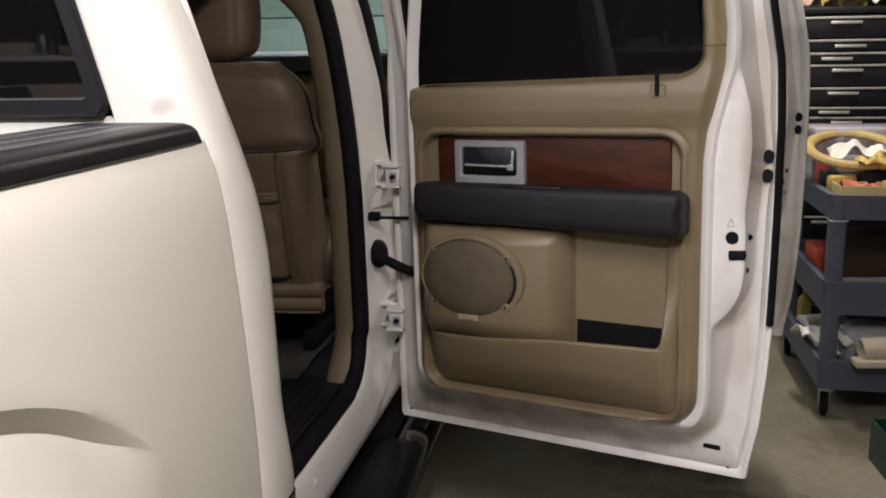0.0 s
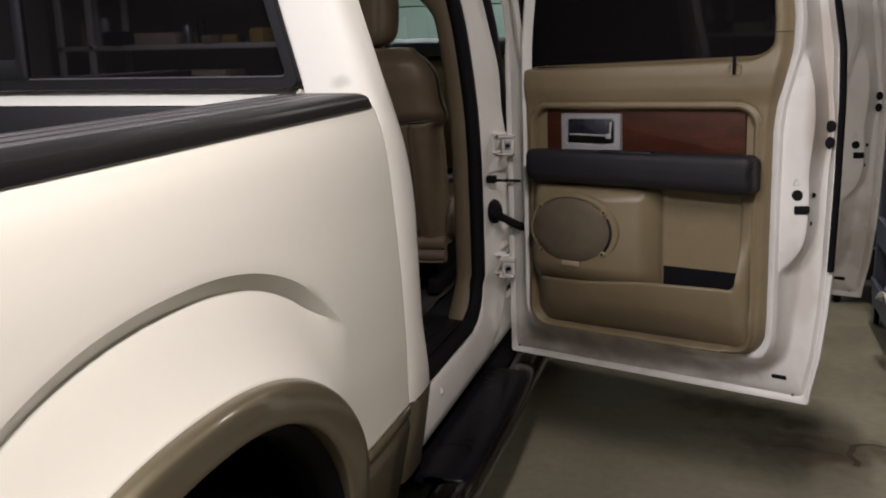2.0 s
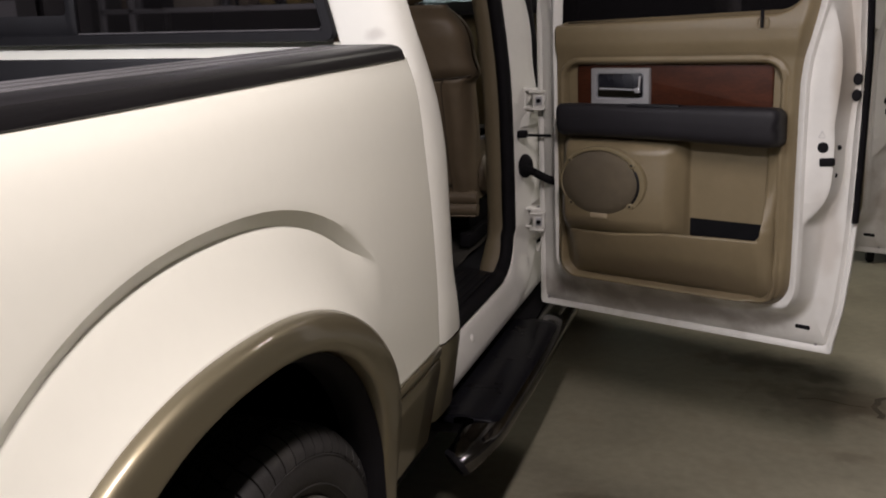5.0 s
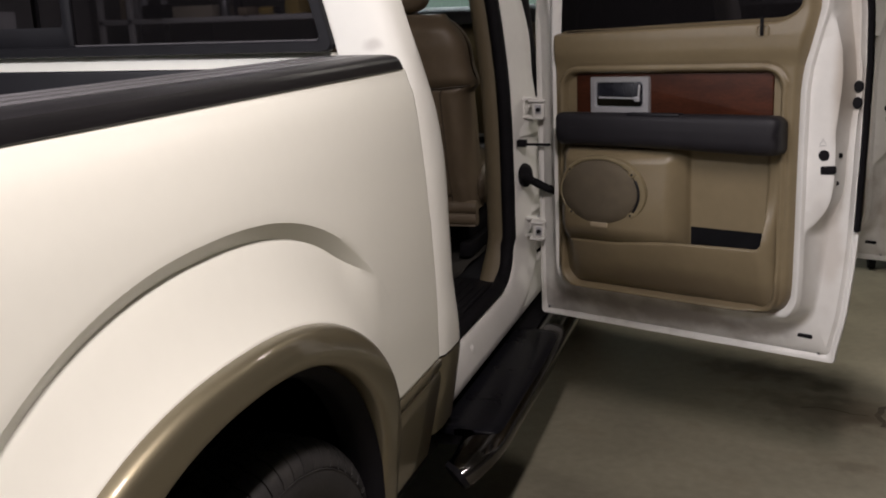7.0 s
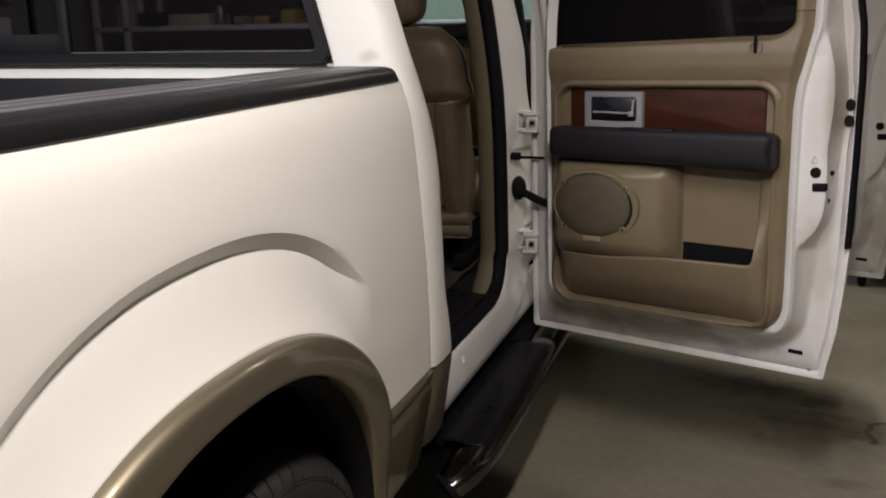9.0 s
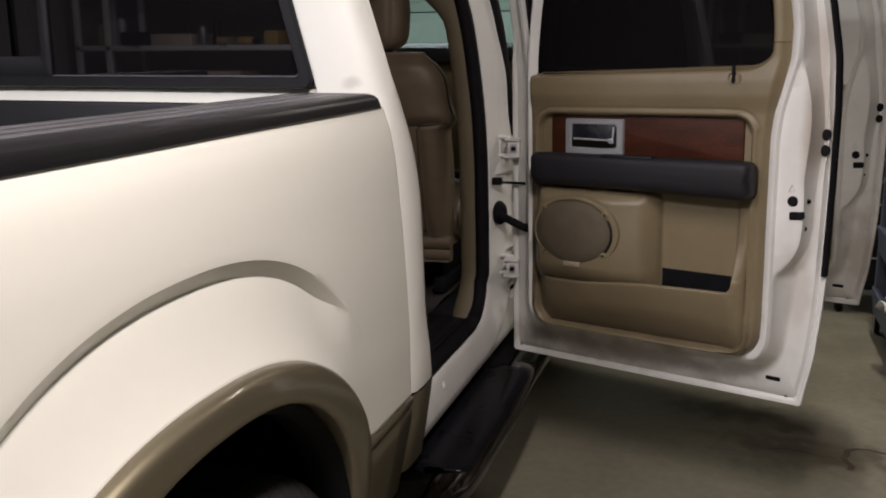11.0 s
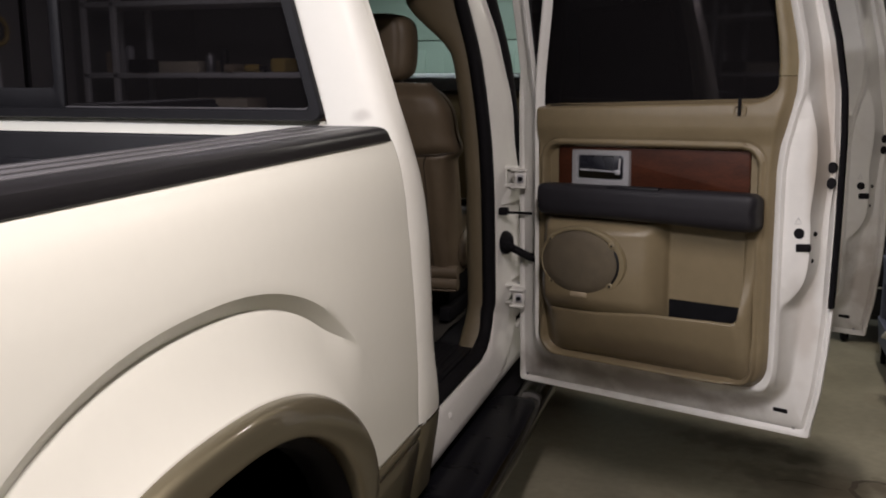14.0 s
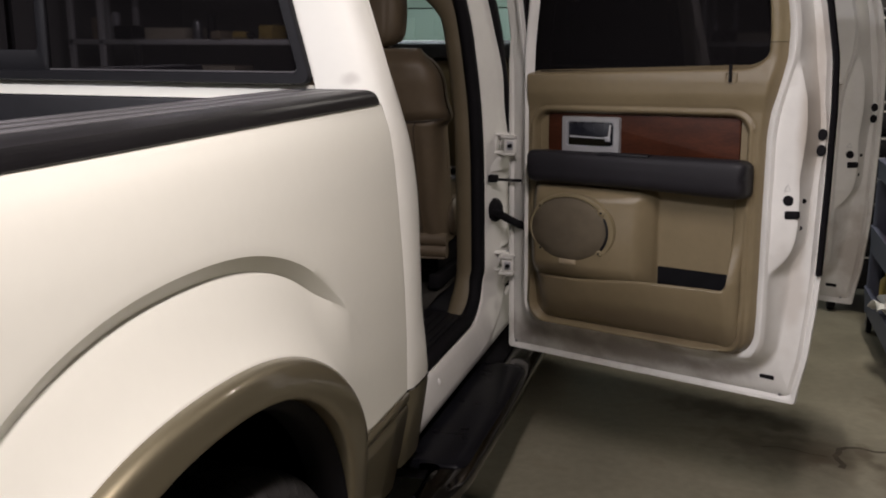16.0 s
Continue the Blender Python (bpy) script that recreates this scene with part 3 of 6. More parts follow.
def win_x(z):
    return -0.192 - 0.27 * (z - 1.434)


def cab_shell():
    # rear quarter: back panel edge, rounded corner, side, folded edge of the door opening
    def quarter(z, k):
        e, x = strip_y(z), cab_x(z)
        xb = min(win_x(z), -0.15) if z > 1.40 else -0.15
        pts = [(xb, CAB_BACK + 0.012), (x - 0.085, CAB_BACK + 0.010), (x - 0.045, CAB_BACK + 0.018), (x - 0.018, CAB_BACK + 0.034), (x - 0.004, CAB_BACK + 0.062),
               (x, CAB_BACK + 0.10), (x - 0.001, e - 0.035), (x - 0.004, e - 0.014), (x - 0.012, e - 0.003), (x - 0.022, e), (x - 0.04, e - 0.001), (x - 0.075, e - 0.012), (x - 0.085, e + 0.01)]
        return Vector((*pts[k], z))
    up = lin(0.688, 1.97, 64)
    part("rear_pillar", grid(quarter, up, list(range(13))), PILLARWHITE, truck, "white rear quarter pillar of the cab", angle=50)
    part("lower_panel", grid(lambda z, k: quarter(z, k) + Vector((0.002, 0, 0)), lin(0.47, 0.684, 12), list(range(1, 11))), TANPAINT, truck, "gold lower corner panel of the cab", angle=50)
    # inner skin in tan behind the opening's rear edge
    part("rear_pillar_trim", grid(lambda z, k: Vector(((cab_x(z) - 0.086, cab_x(z) - 0.13, cab_x(z) - 0.16)[k], strip_y(z) + (0.01, -0.03, -0.08)[k], z)), up, [0, 1, 2]), TAN, truck)
    # back panel below and round the window
    b = box(-1.85, -0.15, CAB_BACK + 0.021, CAB_BACK + 0.032, 0.60, 1.4345, 0.003)
    part("cab_back_panel", b, WHITE, truck)
    part("cab_back_header", box(-1.72, -0.28, CAB_BACK + 0.012, CAB_BACK + 0.03, 1.858, 1.97, 0.003), WHITE, truck)
    # left side of the cab
    def left(z, y):
        return Vector((-2.0 - cab_x(z) - (0.0 if z < 1.45 else 0), y, z))
    solid(part("cab_left_side", grid(left, lin(0.47, 1.45, 14), [0.12, 0.6, 1.2, 1.25, 2.4, 2.5]), WHITE, truck), 0.03, 0)
    for y0, y1 in ((0.12, 0.22), (1.16, 1.30), (2.32, 2.44)):
        solid(part("pillar", grid(left, lin(1.44, 1.96, 8), [y0, y1]), WHITE, truck), 0.05, 0)
    for y0, y1 in ((0.22, 1.16), (1.30, 2.32)):
        part("side_glass", grid(left, lin(1.44, 1.86, 8), [y0, y1]), CLEARGLASS, truck)
    # roof
    def roof(y, x):
        e = smooth(0, 1, abs(x + 1.0) / 0.86)
        return Vector((x, y, 2.03 - 0.045 * e ** 2 - 0.03 * smooth(1.6, 2.3, y) - 0.02 * smooth(0.4, 0.1, y)))
    solid(part("roof", grid(roof, [0.10, 0.2, 0.4, 0.8, 1.2, 1.6, 1.9, 2.1, 2.25], lin(-1.84, -0.16, 21)), WHITE, truck), 0.03)
    part("headliner", grid(lambda y, x: roof(y, x) - Vector((0, 0, 0.05)), [0.14, 0.6, 1.2, 1.8, 2.2], lin(-1.66, -0.34, 15)), TAN, truck)
    # windscreen, cowl, bonnet, wings, nose
    part("windscreen", grid(lambda t, x: Vector((x, 2.22 + 0.78 * t, 1.96 - 0.47 * t - 0.02 * abs(x + 1))), lin(0, 1, 6), lin(-1.80, -0.20, 9)), CLEARGLASS, truck)
    for s in (-0.15, -1.85):
        part("windscreen_pillar", tube([(s, 2.18, 1.96), (s, 2.60, 1.74), (s + 0.02 * (1 if s < -1 else -1), 3.02, 1.46)], 0.035), WHITE, truck)
    part("bonnet", grid(lambda y, x: Vector((x, y, 1.40 - 0.05 * smooth(3.0, 4.1, y) - 0.12 * smooth(4.0, 4.25, y) - 0.05 * abs(x + 1) ** 2)), lin(2.98, 4.25, 14), lin(-1.86, -0.14, 13)), WHITE, truck)
    for s in (1, -1):
        cx = -1.0 + s * 0.97
        part("front_wing", box(min(cx, cx - s * 0.1), max(cx, cx - s * 0.1), 2.52, 4.2, 0.95, 1.38, 0.03), WHITE, truck)
        part("headlight", box(-1.0 + s * 0.72 - 0.16, -1.0 + s * 0.72 + 0.16, 4.19, 4.27, 1.05, 1.28, 0.02), GREYPL, truck)
    part("front_grille", box(-1.5, -0.5, 4.16, 4.26, 0.85, 1.30, 0.03), POLISHED, truck)
    part("front_bumper", box(-1.97, -0.03, 4.18, 4.36, 0.50, 0.82, 0.05), POLISHED, truck)


cab_shell()


def rear_window():
    f = lambda a, b, h: Vector((a, CAB_BACK + 0.012 - h, b))

    def outline(x0, x1, z0, z1, r, lean=0.27):
        return [(a + (-lean * (b - z0) if a > -1 else lean * (b - z0)), b) for a, b in rrect(x0, x1, z0, z1, r, 6)]
    o = outline(-1.808, -0.192, 1.4355, 1.86, 0.03)
    i = outline(-1.768, -0.230, 1.462, 1.835, 0.016)
    g = part("window_frame", frame_slab(o, i, f, -0.008, 0.016, 0.005), BLACK, truck, "black rubber rear window surround")
    bead = outline(-1.764, -0.234, 1.466, 1.831, 0.014)
    # pale grey ring stands for the highlight along the glass edge
    part("glass_highlight_bead", frame_slab(i, bead, f, -0.006, 0.004, 0.001), RAILRIB, g)
    for pts in ([(-1.78, 1.46), (-1.06, 1.46), (-1.06, 1.845), (-1.68, 1.845)], [(-0.94, 1.46), (-0.22, 1.46), (-0.32, 1.845), (-0.94, 1.845)]):
        part("pane", slab(pts, f, -0.004, 0.001, 0.0005), DARKGLASS, g, "dark tinted rear window pane", smooth=False)
    part("pane", slab(rrect(-1.34, -0.955, 1.50, 1.84, 0.01), f, -0.018, -0.013, 0.0005), DARKGLASS, g, smooth=False)
    part("slider_frame", frame_slab(rrect(-1.36, -0.932, 1.455, 1.85, 0.012), rrect(-1.33, -0.962, 1.512, 1.835, 0.012), f, -0.006, 0.010, 0.003), BLACK, g)


rear_window()


def pillar_and_sill():
    """Centre pillar with the hinge face, door seal and tan cover, and the rocker panel."""
    def flare(z):
        return 0.13 * smooth(0.76, 0.585, z) ** 1.6

    def dx(z):
        return 0.5 * (cab_x(z) - 0.016) - 0.026 * smooth(1.56, 1.90, z)
    # one pressed strip: down the pillar, round the corner, back along the rocker
    post = [(0, -0.072), (0.004, -0.062), (0.016, -0.056), (0.048, -0.047), (0.080, -0.030), (0.105, -0.022), (0.124, -0.014), (0.134, -0.004), (0.140, -0.012), (0.142, -0.09)]
    rock = [(0, -0.075), (0.002, -0.058), (0.008, -0.050), (0.024, -0.043), (0.055, -0.034), (0.090, -0.026), (0.115, -0.0235), (0.126, -0.034), (0.130, -0.05), (0.130, -0.12)]
    R = 0.145
    path = [(z, 0.0, 0) for z in lin(1.97, 0.583 + R, 42)] + [(0, math.pi / 2 * k / 14, 1) for k in range(1, 14)] + [(y, math.pi / 2, 2) for y in lin(1.194 - R, 0.286, 30)]

    def strip(p, k):
        v, a, seg = p
        t = a / (math.pi / 2)
        d = post[k][0] * (1 - smooth(0, 1, t)) + rock[k][0] * smooth(0, 1, t)
        x = post[k][1] * (1 - t) + rock[k][1] * t
        if seg == 0:
            tall = smooth(1.06, 1.45, v)
            wave = 0.004 * math.sin(v * 23.0) * smooth(0.05, 0.13, d)
            return Vector((x + dx(v) + wave - 0.012 * smooth(1.5, 1.78, v) * smooth(0.03, 0.12, d), 1.194 + d * (1 - 0.26 * tall - 0.16 * smooth(1.5, 1.78, v)), v))
        if seg == 2:
            return Vector((x, v, 0.583 - d))
        return Vector((x, 1.194 - R + (R + d) * math.cos(a), 0.583 + R - (R + d) * math.sin(a)))
    part("door_opening_frame", grid(strip, path, list(range(10))), DOORWHITE, truck, "white painted centre pillar and rocker panel", angle=60)
    part("rocker_panel", grid(lambda y, k: Vector((rock[k][1], y, 0.583 - rock[k][0])), lin(1.05, 2.5, 20), list(range(10))), DOORWHITE, truck, "white rocker panel under the doors", angle=60)
    tan = [(-0.100, 1.190), (-0.125, 1.184), (-0.155, 1.190), (-0.170, 1.207), (-0.18, 1.26), (-0.17, 1.36)]
    part("pillar_trim", grid(lambda z, k: Vector((tan[k][0] + dx(z) - 0.12 * smooth(1.60, 1.80, z) * min(1, k / 3), tan[k][1] - flare(z) * 0.7, z)), lin(0.60, 1.88, 40), list(range(6))), TANSHADED, truck, "tan moulded pillar cover, darkened for its shade", angle=60)
    # front door post (windscreen side) beyond
    part("front_pillar", box(-0.10, 0.0, 2.46, 2.56, 0.50, 1.45, 0.02), DOORWHITE, truck)
    # black front-door weatherstrip along the pillar's outer edge
    zs = lin(0.62, 1.86, 40)
    part("weatherstrip", tube([(-0.010 - 0.012 * smooth(1.1, 1.4, z) + dx(z), 1.362, z) for z in zs], [0.012 + 0.010 * smooth(1.1, 1.4, z) for z in zs], 10), RUBBER, truck)
    # pressed gussets beside the hinges
    for tri in (((-0.066, 1.205, 1.085), (-0.020, 1.285, 1.165), (0.016, 1.315, 1.105), (-0.03, 1.33, 1.06)), ((-0.036, 1.262, 0.80), (-0.012, 1.316, 0.915), (0.014, 1.315, 0.83), (-0.02, 1.33, 0.78))):
        b = bmesh.new()
        v = [b.verts.new(p) for p in tri]
        for q in ((0, 1, 2), (0, 2, 3), (1, 3, 2), (0, 3, 1)):
            b.faces.new([v[k] for k in q])
        bmesh.ops.bevel(b, geom=b.edges[:], offset=0.005, segments=3, affect="EDGES", profile=0.5)
        part("gusset", b, DOORWHITE, truck)
    # stamped lozenges low on the pillar, below the hinge
    for x, y, z, h, tilt in ((0.004, 1.286, 0.694, 0.022, 28), (0.010, 1.288, 0.650, 0.020, 12)):
        b = lathe([(0.0, 0.010), (0.007, 0.009), (0.012, 0.005), (0.014, 0.0)], 16, pose(0, 0, 0, 90, 0, 14) @ Matrix.Diagonal((0.75, h / 0.014, 1, 1)))
        b.transform(Matrix.Translation((x, y, z)) @ pose(0, 0, 0, 0, tilt, 0))
        part("stamped_rib", b, DOORWHITE, truck)
    # seal round the opening
    path = [(-0.085 + dx(z), 1.188, z) for z in lin(1.86, 0.74, 30)]
    for k in range(1, 9):
        a = math.pi / 2 * k / 8
        path.append((-0.083, 1.188 - 0.13 * (1 - math.cos(a)), 0.74 - 0.145 * math.sin(a)))
    path += [(-0.076, y, 0.597) for y in lin(1.02, 0.42, 12)]
    for k in range(1, 7):
        a = math.pi / 2 * k / 6
        path.append((-0.078, 0.42 - 0.115 * math.sin(a), 0.597 + 0.10 * (1 - math.cos(a))))
    path += [(cab_x(z) - 0.09, strip_y(z) + 0.012, z) for z in lin(0.74, 1.86, 24)]
    part("door_seal", tube(path, 0.024, 10), RUBBER, truck, "black rubber door seal", angle=80)
    sc = part("sill_scuff", box(-0.30, -0.112, 0.36, 1.12, 0.575, 0.600, 0.008), BLACK, truck, "black ridged plastic sill plate")
    for i in range(6):
        x = -0.285 + i * 0.030
        part("ridge", box(x, x + 0.012, 0.40, 1.08, 0.597, 0.6045, 0.002), BLACK, sc)
    # rounded shoulder-belt guide at the top of the pillar cover
    part("belt_guide", lathe([(0.0, 0.052), (0.030, 0.048), (0.052, 0.034), (0.062, 0.010), (0.064, -0.02)], 28, Matrix.Translation((-0.285, 1.245, 1.785)) @ pose(0, 0, 0, 78, 0, -24) @ Matrix.Diagonal((0.9, 1.45, 1, 1))), TANSHADED, truck, "rounded tan shoulder-belt guide", angle=70)
    # small domed plug low on the rocker
    part("rocker_plug", lathe([(0.0, 0.0045), (0.005, 0.0040), (0.010, 0.0018), (0.014, -0.001)], 20, Matrix.Translation((-0.0360, 0.60, 0.538)) @ pose(0, 0, 0, 0, 72, 0)), DOORWHITE, truck)
    b = grid(lambda x, y: Vector((x, y, 0.585 + 0.02 * noise.noise(Vector((x * 6, y * 6, 0))))), lin(-1.9, -0.28, 40), lin(0.14, 2.9, 50))
    part("cab_carpet", b, CARPET, truck, "dark brown cab carpet")
    part("floor_mat", grid(lambda x, y: Vector((x, y, 0.615 + 0.012 * noise.noise(Vector((x * 9, y * 9, 3))))), lin(-0.85, -0.32, 20), lin(0.45, 1.0, 20)), RUBBER, truck)
    part("underbody", box(-1.9, -0.12, 0.1, 2.95, 0.50, 0.56, 0.01), BLACK, truck)
    # black panel added behind the step, standing for the dark of that gap
    part("gap_black_panel", box(-0.16, -0.13, 0.12, 2.5, 0.24, 0.50, 0.006), RUBBER, truck)
    part("inner_back_trim", box(-1.85, -0.17, 0.165, 0.19, 0.60, 1.43, 0.005), TAN, truck)


pillar_and_sill()


def dashboard():
    prof = [(2.40, 0.95), (2.30, 1.10), (2.28, 1.30), (2.33, 1.40), (2.45, 1.47), (2.60, 1.50), (2.95, 1.485), (3.0, 1.44)]
    part("dashboard", grid(lambda x, k: Vector((x, *prof[k])), lin(-1.82, -0.16, 21), list(range(8))), TAN, truck, "tan dashboard with a dark top")
    part("dashboard_top", grid(lambda x, k: Vector((x, (2.36, 2.45, 2.6, 2.95)[k], (1.47, 1.53, 1.553, 1.53)[k] + 0.02 * math.exp(-((x + 1.45) / 0.2) ** 2))), lin(-1.80, -0.18, 21), [0, 1, 2, 3]), SLATE, truck)
    b = bmesh.new()
    rings = []
    for i in range(40):
        a = math.tau * i / 40
        rings.append([Vector(((0.19 + 0.016 * math.cos(c)) * math.cos(a), (0.19 + 0.016 * math.cos(c)) * math.sin(a), 0.016 * math.sin(c))) for c in (math.tau * j / 8 for j in range(8))])
    b = loft(rings + [rings[0]], True)
    b = box(-0.19, 0.19, -0.03, 0.03, -0.02, 0.01, 0.008, bm=b)
    sw = part("steering_wheel", b, SLATE, truck)
    sw.matrix_basis = pose(-1.42, 2.08, 1.30, 65, 0, 0)


dashboard()


def seat(cx, y0):
    """Front seat seen from behind: shouldered back over a seamed lower panel with a pocket, skirt, cushion, head restraint."""
    s = empty("front_seat", "tan leather front seat with a map pocket on its back", "", pose(cx, y0, 0), truck)
    WAIST = 0.655

    def face(u, v):
        """Rear surface: u across (-1..1), v upward (0..1)."""
        z = 0.80 + 0.715 * v
        crown = smooth(0.78, 1.0, v)
        w = 0.262 + 0.010 * math.sin(v * 3.6) - 0.085 * (1 - math.sqrt(max(0.0, 1 - crown ** 2 * 0.98))) + 0.012 * math.exp(-((v - WAIST - 0.02) / 0.05) ** 2)
        if v < WAIST:
            w -= 0.014 * smooth(WAIST, WAIST - 0.04, v) - 0.010 * smooth(0.25, 0.0, v)
        d = 0.088 + 0.02 * math.sin(v * math.pi) - 0.05 * smooth(0.9, 1.0, v) ** 2
        return z, w, d

    def back(v, a):
        c, sn = math.cos(a), math.sin(a)
        z, w, d = face(0, v)
        q = math.copysign(abs(c) ** 0.45, c)
        ex = q * w
        ey = math.copysign(abs(sn) ** 0.6, sn) * d
        if sn < 0:
            seam = WAIST - 0.018 + 0.020 * q * q
            ey -= 0.016 * smooth(seam - 0.004, seam + 0.05, v) * (1 - smooth(0.84, 1.0, v))
            ey += 0.007 * math.exp(-((v - seam) / 0.007) ** 2)
            lower = smooth(seam, seam - 0.03, v)
            ey += lower * 0.006 * math.exp(-((abs(q) - 0.66) / 0.02) ** 2)
            ey -= lower * 0.010 * smooth(0.66, 0.82, abs(q)) * smooth(1.0, 0.9, abs(q))
            ey += 0.006 * noise.noise(Vector((ex * 9, z * 7, 1.3))) + 0.003 * noise.noise(Vector((ex * 30, z * 22, 4.0)))
        return Vector((ex, ey - 0.16 * v, z))
    b = grid(back, lin(0, 1, 110), [math.tau * i / 72 for i in range(73)])
    c = b.verts.new((0, -0.165, 1.520))
    for ed in [ed for ed in b.edges if all(abs(v.co.z - 1.515) < 1e-4 for v in ed.verts)]:
        b.faces.new((ed.verts[0], ed.verts[1], c))
    part("seat_back", b, LEATHER, s, angle=60)
    # welt seam across the shoulders, and the two upright seams of the lower panel
    def rear(q, v):
        z, w, d = face(0, v)
        sn = -math.sqrt(max(0.0, 1 - abs(q) ** (2 / 0.45)))
        return Vector((q * w, math.copysign(abs(sn) ** 0.6, sn) * d - 0.16 * v - 0.0015, z))
    part("piping", tube([rear(q, WAIST - 0.018 + 0.020 * q * q) for q in lin(-0.97, 0.97, 40)], 0.0028, 6), LEATHERDARK, s)
    for q in (-0.66, 0.66):
        part("piping", tube([rear(q, v) + Vector((0, -0.001, 0)) for v in lin(0.04, WAIST - 0.012, 24)], 0.0022, 6), LEATHERDARK, s)
    # pocket panel with a gathered elastic top
    def pocket(v, u):
        z = 0.86 + 0.27 * v
        return Vector((u * 0.168, -0.090 - 0.16 * (z - 0.80) / 0.715 - 0.030 - 0.010 * math.cos(u * 1.5) + 0.006 * noise.noise(Vector((u * 3, v * 4, 1))) + 0.028 * abs(u) ** 6, z))
    solid(part("seat_pocket", grid(pocket, lin(0, 1, 24), lin(-1, 1, 28)), LEATHER, s, "tan leather seat-back pocket"), 0.006, 0)
    for dz in (0.004, 0.026):
        part("piping", tube([pocket(1.0, u) + Vector((0, -0.003, 0.004 - dz)) for u in lin(-0.98, 0.98, 16)], 0.0042, 6), LEATHER if dz < 0.01 else LEATHERDARK, s)
    # skirt of two soft rolls under the back, lighter piping along its hem
    for zc, r in ((0.812, 0.026), (0.768, 0.026)):
        part("seat_skirt", loft([[Vector((x, -0.065 - 0.03 * math.cos(x / 0.26) + r * 0.8 * math.cos(a) + 0.003 * noise.noise(Vector((x * 14, zc * 9, 2))), zc + r * math.sin(a))) for a in (math.tau * k / 14 for k in range(14))] for x in lin(-0.262, 0.262, 30)], True, True), LEATHER, s, angle=70)
    part("piping", tube([(x, -0.092 - 0.03 * math.cos(x / 0.26), 0.747) for x in lin(-0.26, 0.26, 24)], 0.004, 6), LEATHER, s)
    for sx in (-1, 1):
        part("cushion_bolster", loft([[Vector((sx * (0.262 + 0.020 * math.cos(a)), y, zc + rr * math.sin(a))) for a in (math.tau * k / 12 for k in range(12))] for y, zc, rr in ((-0.045, 0.885, 0.030), (-0.03, 0.885, 0.060), (0.02, 0.885, 0.078), (0.25, 0.90, 0.080), (0.50, 0.90, 0.070), (0.53, 0.90, 0.035))], True, True), LEATHER, s, angle=70)
    part("cushion", box(-0.25, 0.25, -0.02, 0.52, 0.80, 0.95, 0.05, 4), LEATHER, s)
    part("seat_base", box(-0.20, 0.20, 0.02, 0.45, 0.66, 0.80, 0.02), RUBBER, s)
    for x in (-0.19, 0.19):
        part("seat_rail", box(x - 0.022, x + 0.022, -0.02, 0.48, 0.60, 0.655, 0.006), RUBBER, s)
    for x in (-0.07, 0.07):
        part("post", tube([(x, -0.155, 1.50), (x, -0.165, 1.60)], 0.008), STEEL, s)

    def head(v, a):
        z = 1.518 + 0.24 * v
        w = 0.130 * (1 - 0.10 * (2 * v - 1.1) ** 2) * math.sqrt(max(0.0, 1 - 0.86 * abs(2 * v - 1) ** 7))
        d = 0.075 * math.sqrt(max(0.0, 1 - 0.8 * abs(2 * v - 1) ** 6))
        c, sn = math.cos(a), math.sin(a)
        crease = 0.004 * math.exp(-((abs(c) - 0.42) / 0.05) ** 2) if sn < 0 else 0
        return Vector((math.copysign(abs(c) ** 0.5, c) * w, -0.165 + math.copysign(abs(sn) ** 0.7, sn) * d + crease, z))
    b = grid(head, lin(0, 1, 40), [math.tau * i / 72 for i in range(73)])
    bmesh.ops.holes_fill(b, edges=b.edges)
    part("headrest", b, LEATHER, s, angle=60)
    return s


fs = seat(-0.50, 1.42)
m2 = pose(-1.50, 1.42, 0)
copy_thing(fs, m2)


